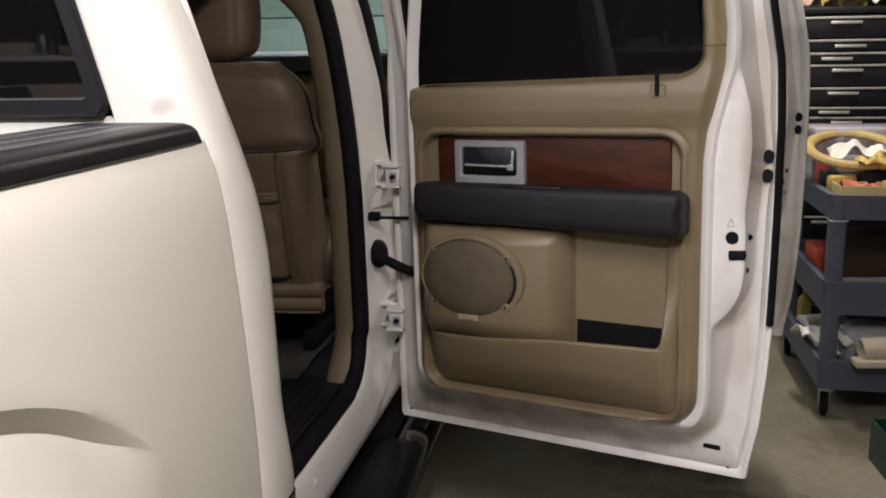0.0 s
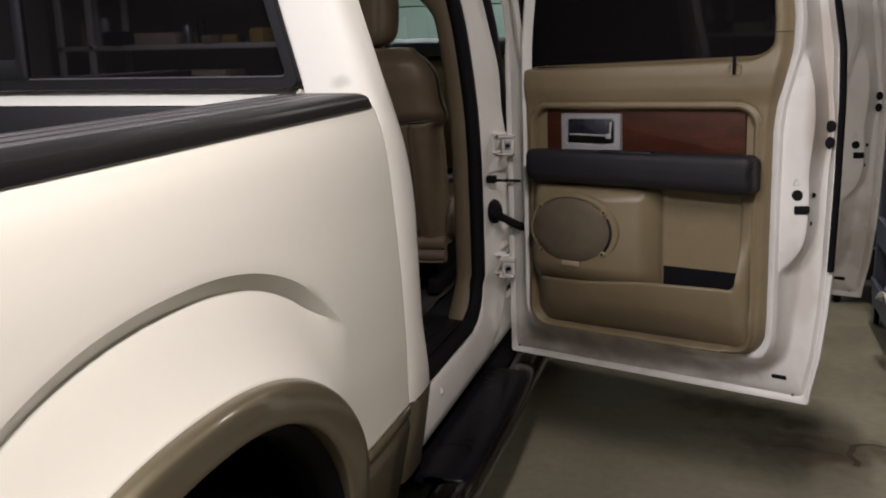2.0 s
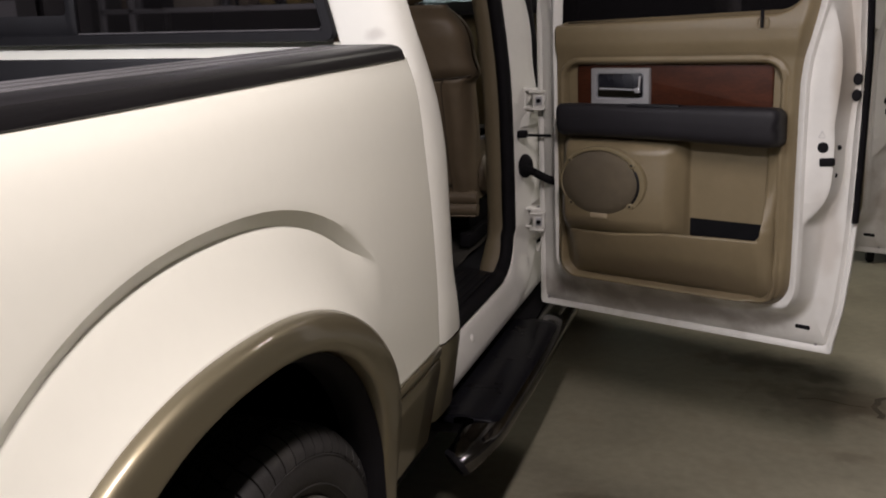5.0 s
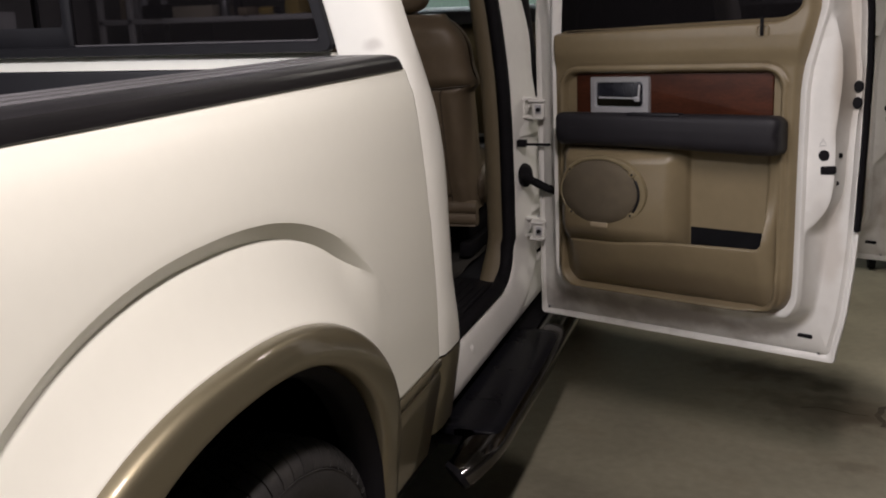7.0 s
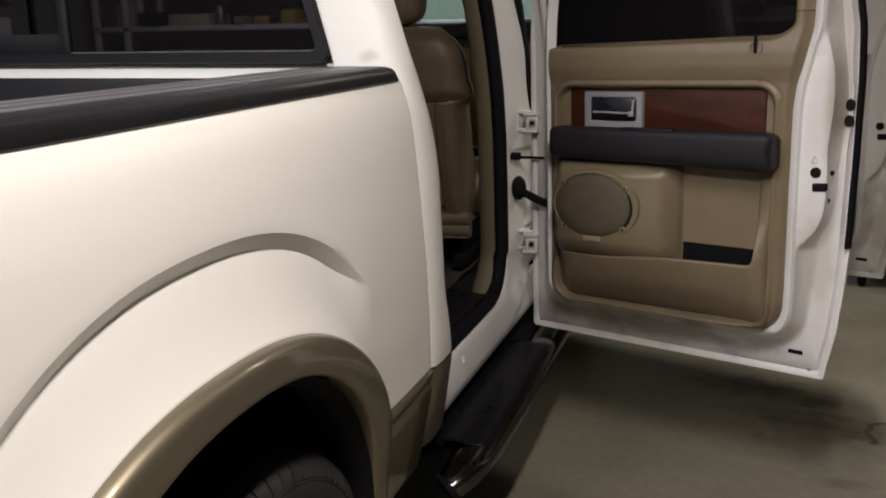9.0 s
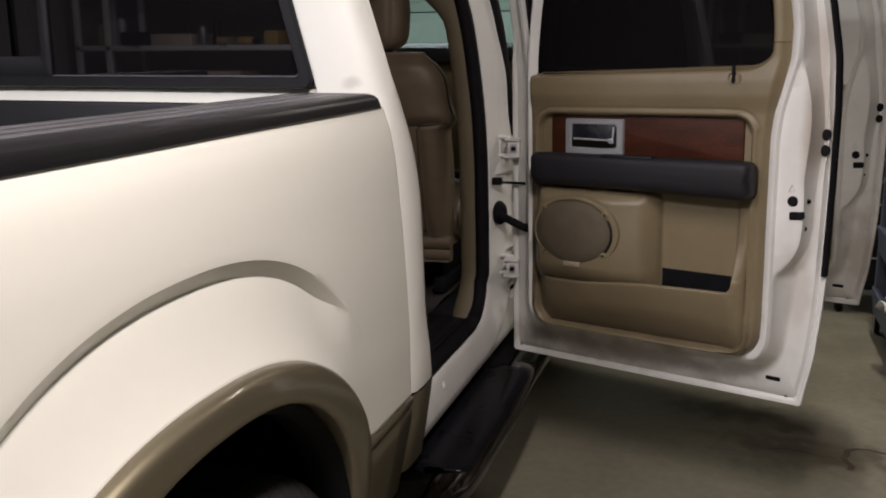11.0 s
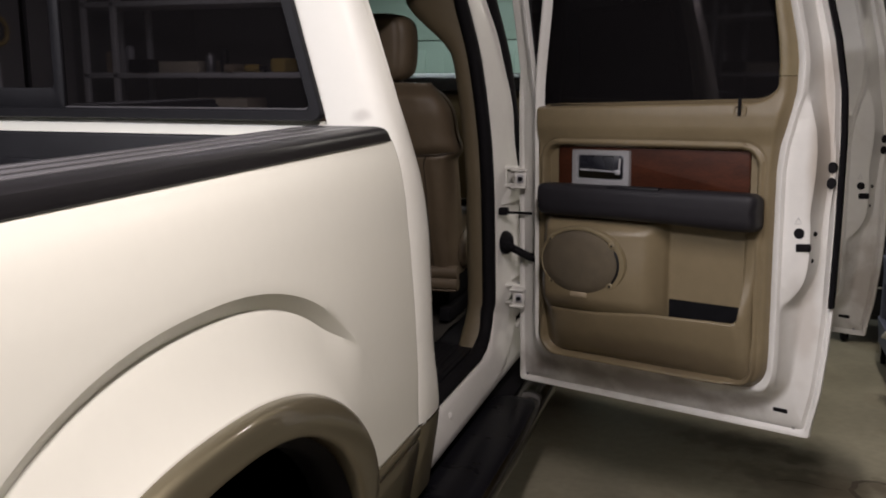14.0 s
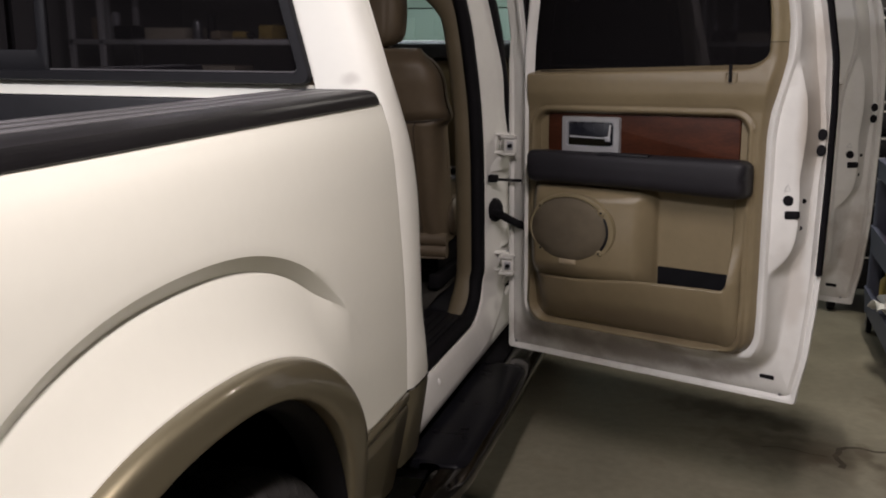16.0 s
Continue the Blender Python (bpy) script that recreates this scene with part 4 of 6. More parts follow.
def running_board():
    """Oval chrome step bar whose end turns in and down, under a flat black tread pad."""
    # centre line, from the front to the turned-in rear end: place, half width, half height
    line = [(Vector((0.083 + 0.010 * smooth(1.3, 0.7, y), y, 0.402)), 0.062, 0.034) for y in (2.50, 2.2, 1.6, 1.3, 1.1, 0.9, 0.8, 0.7, 0.6, 0.5, 0.42)]
    p = [Vector(q) for q in ((0.093, 0.36, 0.402), (0.093, 0.25, 0.402), (0.096, 0.165, 0.400), (0.062, 0.136, 0.374))]
    for i in range(17):
        t = i / 16
        c = p[0] * (1 - t) ** 3 + p[1] * 3 * t * (1 - t) ** 2 + p[2] * 3 * t * t * (1 - t) + p[3] * t ** 3
        line.append((c, 0.062 - 0.018 * smooth(0.1, 1, t), 0.034 - 0.002 * t))

    def section(i, k=1.0, push=0.0):
        c, hw, hh = line[i]
        d = (line[min(i + 1, len(line) - 1)][0] - line[max(i - 1, 0)][0]).normalized()
        side = Vector((0, 0, 1)).cross(d).normalized()
        up = d.cross(side)
        ring = []
        for j in range(32):
            a = math.tau * j / 32
            ca, sa = math.cos(a), math.sin(a)
            ring.append(c + d * push + side * math.copysign(abs(ca) ** 0.72, ca) * hw * k + up * math.copysign(abs(sa) ** 0.72, sa) * hh * k)
        return ring
    n = len(line)
    g = part("running_board", loft([section(i) for i in range(n)], True, True), STEPMAT, truck, "worn chrome running board with a black tread pad", angle=50)
    part("end_cap", loft([section(n - 1, 1.03, -0.006), section(n - 1, 1.03, 0.002), section(n - 1, 0.95, 0.009), section(n - 1, 0.5, 0.012)], True, True), RUBBER, g)
    # flat pad over the bar, reaching in under the sill
    cut = [(0.262, 0.30), (0.266, 0.80), (0.282, 0.95), (0.32, 1.0)] + [(y, 1.0) for y in lin(0.40, 1.02, 10)] + [(1.06, 0.97), (1.085, 0.86), (1.092, 0.30)]
    pad = ((-0.078, 0.420), (-0.076, 0.4355), (-0.040, 0.4395), (0.000, 0.4410), (0.046, 0.4405), (0.074, 0.4375), (0.083, 0.431), (0.085, 0.420))
    part("tread_pad", loft([[Vector((0.044 + 0.010 * smooth(1.3, 0.7, y) * smooth(-0.04, 0.04, ux) + ux * w - 0.012 * (1 - w), y, z)) for ux, z in pad] for y, w in cut]), TREAD, g, "scuffed black rubber tread pad", angle=60)
    part("inner_fairing", loft([[Vector((x, y, z)) for x, z in ((-0.15, 0.385), (-0.06, 0.400), (0.05, 0.410), (0.05, 0.382), (-0.15, 0.366))] for y in lin(0.29, 2.45, 12)], True, True), RUBBER, g)
    part("edge_strip", loft([[Vector((x + 0.010 * smooth(1.3, 0.7, y), y, z)) for x, z in ((0.128, 0.4285), (0.1335, 0.4262), (0.1385, 0.4215), (0.1405, 0.4165))] for y in lin(0.40, 2.45, 30)]), POLISHED, g)
    for y in (0.52, 1.25, 2.1):
        part("bracket", box(-0.35, 0.04, y, y + 0.06, 0.372, 0.40, 0.006), BLACK, g)


STEPMAT = mat("worn_chrome", (0.105, 0.100, 0.100), 0.16, metal=1.0, var=0.35, scale=8, rvar=0.12, bump=0.05, bscale=14)
TREAD = mat("scuffed_tread", (0.006, 0.006, 0.008), 0.3, spec=0.06, var=0.3, scale=8, rvar=0.12, coat=0.04, coat_rough=0.1, spots=(10, 0.12, (0.04, 0.04, 0.04)))
running_board()


# ---- passenger doors, both open ----
def P(u, n, w):
    """Door coordinates: along the door from its hinge edge, out of its inner face, up."""
    return Vector((u, -n, w))


def Q(u, w, n):
    return Vector((u, -n, w))


HEM_R = [(0.0, 1.0), (0.127, 1.026), (0.264, 1.040), (0.38, 1.048), (0.634, 1.055), (0.86, 1.058), (1.0, 1.053), (1.14, 1.030), (1.4, 0.965)]
TRIM_R = [(0.13, 0.898), (0.26, 0.902), (0.60, 0.902), (0.78, 0.903), (0.85, 0.911), (0.93, 0.931), (1.0, 0.950), (1.08, 0.952), (1.14, 0.944), (1.4, 0.885)]


PAD_R = [(0.385, 0.0), (0.406, 0.020), (0.445, 0.050), (0.486, 0.065), (0.542, 0.070), (0.608, 0.070), (0.667, 0.066), (0.70, 0.069), (0.778, 0.076), (0.835, 0.071), (0.891, 0.055), (0.935, 0.033), (0.98, 0.008), (1.0, 0.0)]
SLOPE_R = [(-0.02, 0.880), (0.088, 0.915), (0.173, 0.944), (0.277, 0.955), (0.406, 0.968), (0.465, 0.990), (0.56, 1.000), (0.628, 1.014), (0.70, 1.020), (0.76, 1.028), (0.825, 1.026), (0.99, 1.006), (1.14, 0.985), (1.4, 0.925)]
HEM_B = -0.022


def door_shell(door, ext, paint):
    """White pressed shell: hem, border, raised latch pad, flange round the trim."""
    def right(tab, w):
        return (interp(tab, w - 0.015) + interp(tab, w) * 2 + interp(tab, w + 0.015)) / 4

    def poly(ul, zb, ur_fn, r):
        pts = []
        for w in lin(1.40, zb + r, 26):
            pts.append((ul + (0.035 * smooth(0.96, 1.4, w)), w))
        for k in range(1, 8):
            a = math.pi / 2 * k / 8
            pts.append((ul + r * (1 - math.cos(a)), zb + r * (1 - math.sin(a))))
        ur = ur_fn(zb + r) + ext
        for u in lin(ul + r, ur - r, 16):
            pts.append((u, zb))
        for k in range(1, 8):
            a = math.pi / 2 * k / 8
            pts.append((ur - r * (1 - math.sin(a)), zb + r * (1 - math.cos(a))))
        for w in lin(zb + r, 1.40, 90):
            pts.append((ur_fn(w) + ext, w))
        return pts
    trim = lambda w: right(TRIM_R, w)
    flange = lambda w: trim(w) + 0.017
    pad = lambda w: flange(w) + max(0.0, right(PAD_R, w))
    slope = lambda w: max(right(SLOPE_R, w), pad(w) + 0.02)
    hem = lambda w: right(HEM_R, w)
    rows = [(0.129, 0.142, lambda w: trim(w) - 0.012, 0.07, 0.045), (0.117, 0.130, trim, 0.075, 0.062), (0.106, 0.119, lambda w: flange(w) - 0.005, 0.08, 0.066),
            (0.101, 0.114, lambda w: flange(w) - 0.001, 0.085, 0.063), (0.100, 0.113, lambda w: flange(w) + 0.001, 0.085, 0.056),
            (0.099, 0.112, lambda w: flange(w) + 0.003, 0.085, 0.054), (0.098, 0.111, lambda w: max(flange(w) + 0.004, pad(w) - 0.004), 0.085, 0.052),
            (0.096, 0.109, lambda w: pad(w) + 0.005, 0.085, 0.046), (0.080, 0.096, lambda w: pad(w) * 0.74 + slope(w) * 0.26, 0.09, 0.022),
            (0.056, 0.078, lambda w: pad(w) * 0.22 + slope(w) * 0.78, 0.10, -0.008), (0.044, 0.066, slope, 0.10, -0.018), (0.036, 0.056, lambda w: slope(w) + 0.008, 0.09, -0.021),
            (0.010, 0.012, lambda w: hem(w) - 0.030, 0.022, -0.0245), (-0.002, 0.000, lambda w: hem(w) - 0.020, 0.02, -0.036), (-0.010, -0.010, lambda w: hem(w) - 0.012, 0.016, -0.028),
            (-0.018, -0.020, lambda w: hem(w) - 0.002, 0.012, -0.028), (-0.020, HEM_B, hem, 0.010, -0.034), (-0.018, -0.020, lambda w: hem(w) - 0.002, 0.010, -0.042)]
    rings = []
    valley = {8: -0.008, 9: -0.012, 10: -0.004, 11: 0.002, 12: 0.006}
    lower = {8: 0.104, 9: 0.054, 10: 0.032, 11: 0.023}
    for i, (ul, zb, fn, r, n) in enumerate(rows):
        pts = poly(ul, zb, fn, r)
        if i in lower:
            # under the trim the shell slopes back all the way to the hem
            pts = [(u, w + (lower[i] - zb) * smooth(0.92 + ext, 0.72 + ext, u) * smooth(zb + 0.12, zb, w)) for u, w in pts]
        tuck = lambda u, w: smooth(0.93 + ext, 0.80 + ext, u) * smooth(zb + 0.06, zb + 0.01, w) if 0 < i < 8 else 0
        rings.append([P(u, n + (min(n, 0.040) - n) * tuck(u, w) + 0.0015 * noise.noise(Vector((u * 9, w * 9, 2.0 + ext))) + (0.003 * noise.noise(Vector((u * 7.0, w * 4.6, 5.0 + ext))) * smooth(0.90 + ext, 0.96 + ext, u) if 7 < i < 12 else 0) + valley.get(i, 0.0) * smooth(0.90 + ext, 0.96 + ext, u) * smooth(0.34, 0.46, w), w + (0.134 - 0.002 * i - w) * tuck(u, w)) for u, w in pts])
    part("shell", loft(rings), paint, door, "white painted pressed-steel door shell, grime and shade painted low down and at the latch", angle=42)
    # outer skin
    def skin(t, s):
        w = HEM_B + 0.002 + 1.002 * t
        u0, u1 = -0.018, right(HEM_R, w) - 0.002 + ext
        u = u0 + (u1 - u0) * s
        return P(u, -0.042 - 0.055 * math.sin(math.pi * min(1, max(0, t * 0.9 + 0.1))) * smooth(0, 0.06, s) * smooth(1, 0.94, s), w)
    part("outer_skin", grid(skin, lin(0, 1, 20), lin(0, 1, 24)), WHITE, door, "pearl white outer door skin")
    # upper frame, outer half
    ug = []
    for w in lin(0.96, 1.40, 10):
        ur = right(TRIM_R, w) + ext
        ug.append((ur, w))
    part("glass_channel", loft([[P(u + d, n, w) for u, w in ug] for d, n in ((-0.066, 0.03), (-0.066, -0.03), (-0.03, -0.036))], False), RUBBER, door)
    # hinge-side upright, leaning in as it rises: broad outer flange, narrow raised bead along the glass
    edge = lambda w: 0.078 - 0.136 * (w - 0.976)
    bead = ((-0.082, -0.055), (-0.082, -0.036), (-0.076, -0.030), (-0.030, -0.022), (-0.024, -0.006), (-0.016, 0.010), (-0.004, 0.014), (0.0, 0.008), (0.0, -0.040))
    part("frame_upright", loft([[P(edge(w) + d, n + 0.001 * noise.noise(Vector((d * 40, w * 7, 3.0))), w) for w in lin(0.955, 1.40, 16)] for d, n in bead]), DOORWHITE, door, "white painted window frame upright", angle=35)
    part("frame_notch", loft([[P(edge(w) - 0.082 + d, n, w) for w in lin(0.925, 0.955, 4)] for d, n in ((0.0, -0.058), (0.0, -0.044), (0.03, -0.036), (0.06, -0.034))]), DOORWHITE, door)
    part("frame_header", box(0.0, 0.97 + ext, -0.04, 0.045, 1.385, 1.42, 0.012), DOORWHITE, door)
    # glass with dark tint
    part("window_glass", slab([(0.055, 0.95), (0.92 + ext, 0.95), (0.93 + ext, 1.1), (0.87 + ext, 1.40), (0.0, 1.40)], Q, -0.012, -0.008, 0.001), DOORGLASS, door, "dark tinted door glass", smooth=False)


def door_hardware(door, ext, strip=True):
    def disc(u, n, w, r, ru, nm="plug", mt=RUBBER, tilt=40):
        m = Matrix.Translation(P(u + ext, n, w)) @ pose(0, 0, 0, 90, 0, tilt) 
        b = lathe([(0.0, 0.0005), (r * 0.8, 0.0015), (r * 0.95, 0.001), (r, -0.0015), (r * 1.02, -0.012)], 24)
        b.transform(Matrix.Diagonal((ru, 1, 1, 1)))
        b.transform(m)
        return part(nm, b, mt, door)
    disc(1.027, -0.0125, 0.788, 0.0160, 0.76, "plug", RUBBER, 6)
    disc(1.026, -0.0125, 0.744, 0.0160, 0.76, "plug", RUBBER, 6)
    disc(0.966, 0.053, 0.606, 0.0155, 1.0, "plug", RUBBER, 8)
    disc(0.997, 0.012, 0.602, 0.007, 1.1, "bolt", RUBBER, 50)
    disc(0.992, 0.018, 0.525, 0.007, 1.0, "bolt", RUBBER, 40)
    b = box(-0.020, 0.018, -0.007, 0.02, -0.0115, 0.0115, 0.004)
    b.transform(Matrix.Translation(P(0.978 + ext, 0.050, 0.566)) @ pose(0, 0, 0, 0, -3, 6))
    part("latch", b, RUBBER, door, "black door latch slot")
    b = box(-0.0235, 0.0235, -0.006, 0.006, -0.0085, 0.0085, 0.0055, 3)
    b.transform(Matrix.Translation(P(0.9135 + ext, -0.026, 0.054)) @ pose(0, 0, 0, 0, 1.5, 0))
    part("drain_plug", b, RUBBER, door)
    b = lathe([(0.0, 0.003), (0.0045, 0.003), (0.0055, 0.0)], 12, pose(0, 0, 0, 90, 0, 0))
    b.transform(Matrix.Translation(P(0.952 + ext, -0.032, 0.004)))
    part("bolt", b, STEEL, door)
    b = lathe([(0.0, 0.003), (0.0045, 0.003), (0.0055, 0.0)], 12, pose(0, 0, 0, 90, 0, 0))
    b.transform(Matrix.Translation(P(0.012, -0.032, 0.004)))
    part("bolt", b, STEEL, door)
    # weatherstrip on the latch edge
    pts = [(interp(HEM_R, w) - 0.009 + ext, w) for w in lin(0.385, 1.40, 40)]
    if strip:
        part("weatherstrip", loft([[P(u + d, n, w) for u, w in pts] for d, n in ((-0.005, -0.028), (-0.005, -0.016), (0.001, -0.012), (0.008, -0.018), (0.010, -0.034))]), RUBBER, door, "black rubber strip on the door edge")
    # small warning mark stamped above the lock
    b = bmesh.new()
    for a, c in (((0, 0.018), (-0.009, 0.0)), ((-0.009, 0.0), (0.009, 0.0)), ((0.009, 0.0), (0, 0.018))):
        b = tube([(a[0], 0, a[1]), (c[0], 0, c[1])], 0.0007, 4, bm=b)
    b.transform(Matrix.Translation(P(0.962 + ext, 0.055, 0.634)) @ pose(0, 0, 0, 0, 0, 20))
    part("stamped_mark", b, DRYWHITE, door)


def sd(u, w, u0, u1, w0, w1, r):
    """Signed distance to a rounded rectangle."""
    qx = abs(u - (u0 + u1) / 2) - (u1 - u0) / 2 + r
    qy = abs(w - (w0 + w1) / 2) - (w1 - w0) / 2 + r
    return math.hypot(max(qx, 0), max(qy, 0)) + min(max(qx, qy), 0) - r


def window_gap(u, w):
    """Signed distance to the edge of the door's window opening, which rises a little towards the latch."""
    return sd(u, w - 0.018 * (u - 0.16), -0.30, 0.857 - 0.01 * max(0.0, w - 1.03), 0.969, 1.9, 0.042)


def pocket_front(u):
    """How far the map pocket's rim stands out of the door."""
    end = math.sqrt(max(0.0, 1 - min(1.0, max(0.0, u - 0.796) / 0.0552) ** 2))
    return 0.050 + (0.020 + 0.060 * smooth(0.14, 0.22, u) - 0.022 * smooth(0.55, 0.80, u)) * end + 0.024 * (1 - end) * smooth(0.7, 0.8, u)


def trim_relief(u, w):
    """How far the moulded panel stands out of the door: belt, lip, recess, speaker pod, rolled edges. u is the nominal place across."""
    n = 0.070 + 0.012 * smooth(0.845, 0.905, w) * smooth(1.01, 0.93, w)
    d = sd(u, w, 0.144, 0.853, 0.141, 0.842, 0.056)
    n += 0.005 * smooth(0.019, 0.012, d) * smooth(-0.002, 0.002, d) - 0.006 * math.exp(-((d - 0.0155) / 0.0032) ** 2)
    n += 0.010 * smooth(0.32, 0.20, w) * smooth(0.03, 0.006, d)
    # recess: steep at the top and on the hinge side, a wide sloping wall towards the latch
    wide = 0.010 + 0.033 * smooth(0.62, 0.80, u) * smooth(0.70, 0.60, w) * smooth(0.20, 0.30, w)
    n -= 0.030 * (0.35 * smooth(0.0, -wide, d) + 0.65 * smooth(-0.72 * wide, -wide, d))
    # towards the map pocket the latch-side wall swells out to meet its rim
    if u > 0.78:
        n += max(0.0, pocket_front(u) - n) * smooth(0.60, 0.335, w) ** 2.2 * smooth(0.280, 0.325, w) * smooth(0.809, 0.818, u) * smooth(0.858, 0.848, u)
    # flat insert between the pod and the latch side
    n += 0.004 * smooth(0.0, -0.004, sd(u, w, 0.585, 0.806, 0.25, 0.69, 0.01))
    # speaker pod with a soft edge towards the insert
    pd = sd(u, w, 0.126, 0.580, 0.05, 0.622, 0.052)
    pod = 0.22 * smooth(0.0, -0.006, pd) + 0.78 * (1 - (1 - min(1, max(0, -pd / 0.058))) ** 2.0)
    swell = (0.086 + 0.016 * smooth(0.60, 0.40, w) - 0.036 * max(0, (u - 0.38) / 0.19) ** 2 - 0.046 * smooth(0.20, 0.145, u)) * smooth(0.235, 0.365, w) ** 0.75
    n = max(n, 0.046 + pod * swell)
    # rolled outer border and window edge
    n -= 0.034 * smooth(-0.013 - 0.020 * smooth(0.70, 0.88, u), 0.0, sd(u, w, 0.110, 0.912, 0.122, 1.9, 0.078))
    return n - 0.050 * smooth(0.016, 0.0, window_gap(u, w)) ** 1.5


def trim_point(u, w):
    """Place of the moulding at nominal (u, w), with its outline bent to the door's edges."""
    u1 = interp(TRIM_R, w) + 0.006
    real = u if u < 0.80 else 0.80 + (u - 0.80) * (u1 - 0.80) / 0.112
    if 0.93 < w < 0.9725:
        real = max(real, 0.110 + 0.04 * (1 - math.sqrt(max(0, 1 - ((w - 0.93) / 0.0425) ** 2))))
    if w < 0.20:
        c = 0.078 * (1 - math.sqrt(max(0, 1 - ((0.20 - w) / 0.078) ** 2)))
        real = min(max(real, 0.110 + c), u1 - c)
    return P(real, trim_relief(u, w), w)


def trim_mesh(us, ws):
    """Grid of the moulding, cut along the window opening."""
    bm = bmesh.new()
    rows = []
    for w in ws:
        row = []
        for u in us:
            g = window_gap(u, w)
            if g < -0.006:
                row.append(None)
                continue
            a, b = u, w
            if g < 0:
                e = 1e-4
                a -= g * (window_gap(u + e, w) - g) / e
                b -= g * (window_gap(u, w + e) - g) / e
            row.append(bm.verts.new(trim_point(a, b)))
        rows.append(row)
    for r, q in zip(rows, rows[1:]):
        for i in range(len(us) - 1):
            corners = [v for v in (r[i], r[i + 1], q[i + 1], q[i]) if v is not None]
            if len(corners) > 2:
                bm.faces.new(corners)
    return bm


def map_pocket(door):
    """Pocket front: overhanging wall with a rolled rim, running into the recess wall at the latch end."""
    def top(u):
        e = min(1.0, max(0.0, (u - 0.794) / 0.024))
        return 0.303 + 0.021 * smooth(0.30, 0.60, u) + 0.016 * (1 - math.sqrt(max(0.0, 1 - e * e)))

    def low(u):
        e = max(0.0, 0.195 - u, u - 0.800)
        return 0.146 + 0.052 * (1 - math.sqrt(max(0.0, 1 - min(1.0, e / 0.052) ** 2)))

    def wall(u, t):
        lo, hi = low(u), top(u)
        foot = 0.044 + 0.026 * smooth(0.78, 0.848, u) + 0.006 * smooth(0.17, 0.14, u)
        out = pocket_front(u) - foot
        if t <= 1:
            return P(u, foot + out * (0.40 * t + 0.60 * math.sqrt(max(0.0, 1 - (1 - t) ** 2))), lo + (hi - lo) * t)
        dn, dw = {1.1: (0.0, 0.003), 1.2: (-0.003, 0.0065), 1.3: (-0.007, 0.0075), 1.4: (-0.010, 0.006), 1.5: (-0.012, 0.001), 1.6: (-0.050, -0.07)}[t]
        rim = P(u, foot + out + dn, hi + dw)
        q = (t - 1) / 0.6
        w = hi + 0.040 * q
        rise = P(u, foot + out + (trim_relief(u, w) - 0.0015 * q - foot - out) * smooth(0, 1, q), w)
        return rim.lerp(rise, smooth(0.804, 0.817, u))
    ts = [1 - math.cos(math.pi / 2 * i / 16) for i in range(17)] + [1.1, 1.2, 1.3, 1.4, 1.5, 1.6]
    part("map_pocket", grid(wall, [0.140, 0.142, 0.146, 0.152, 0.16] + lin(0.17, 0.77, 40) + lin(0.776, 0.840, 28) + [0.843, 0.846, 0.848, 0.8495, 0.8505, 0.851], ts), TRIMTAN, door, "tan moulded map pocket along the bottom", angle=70)


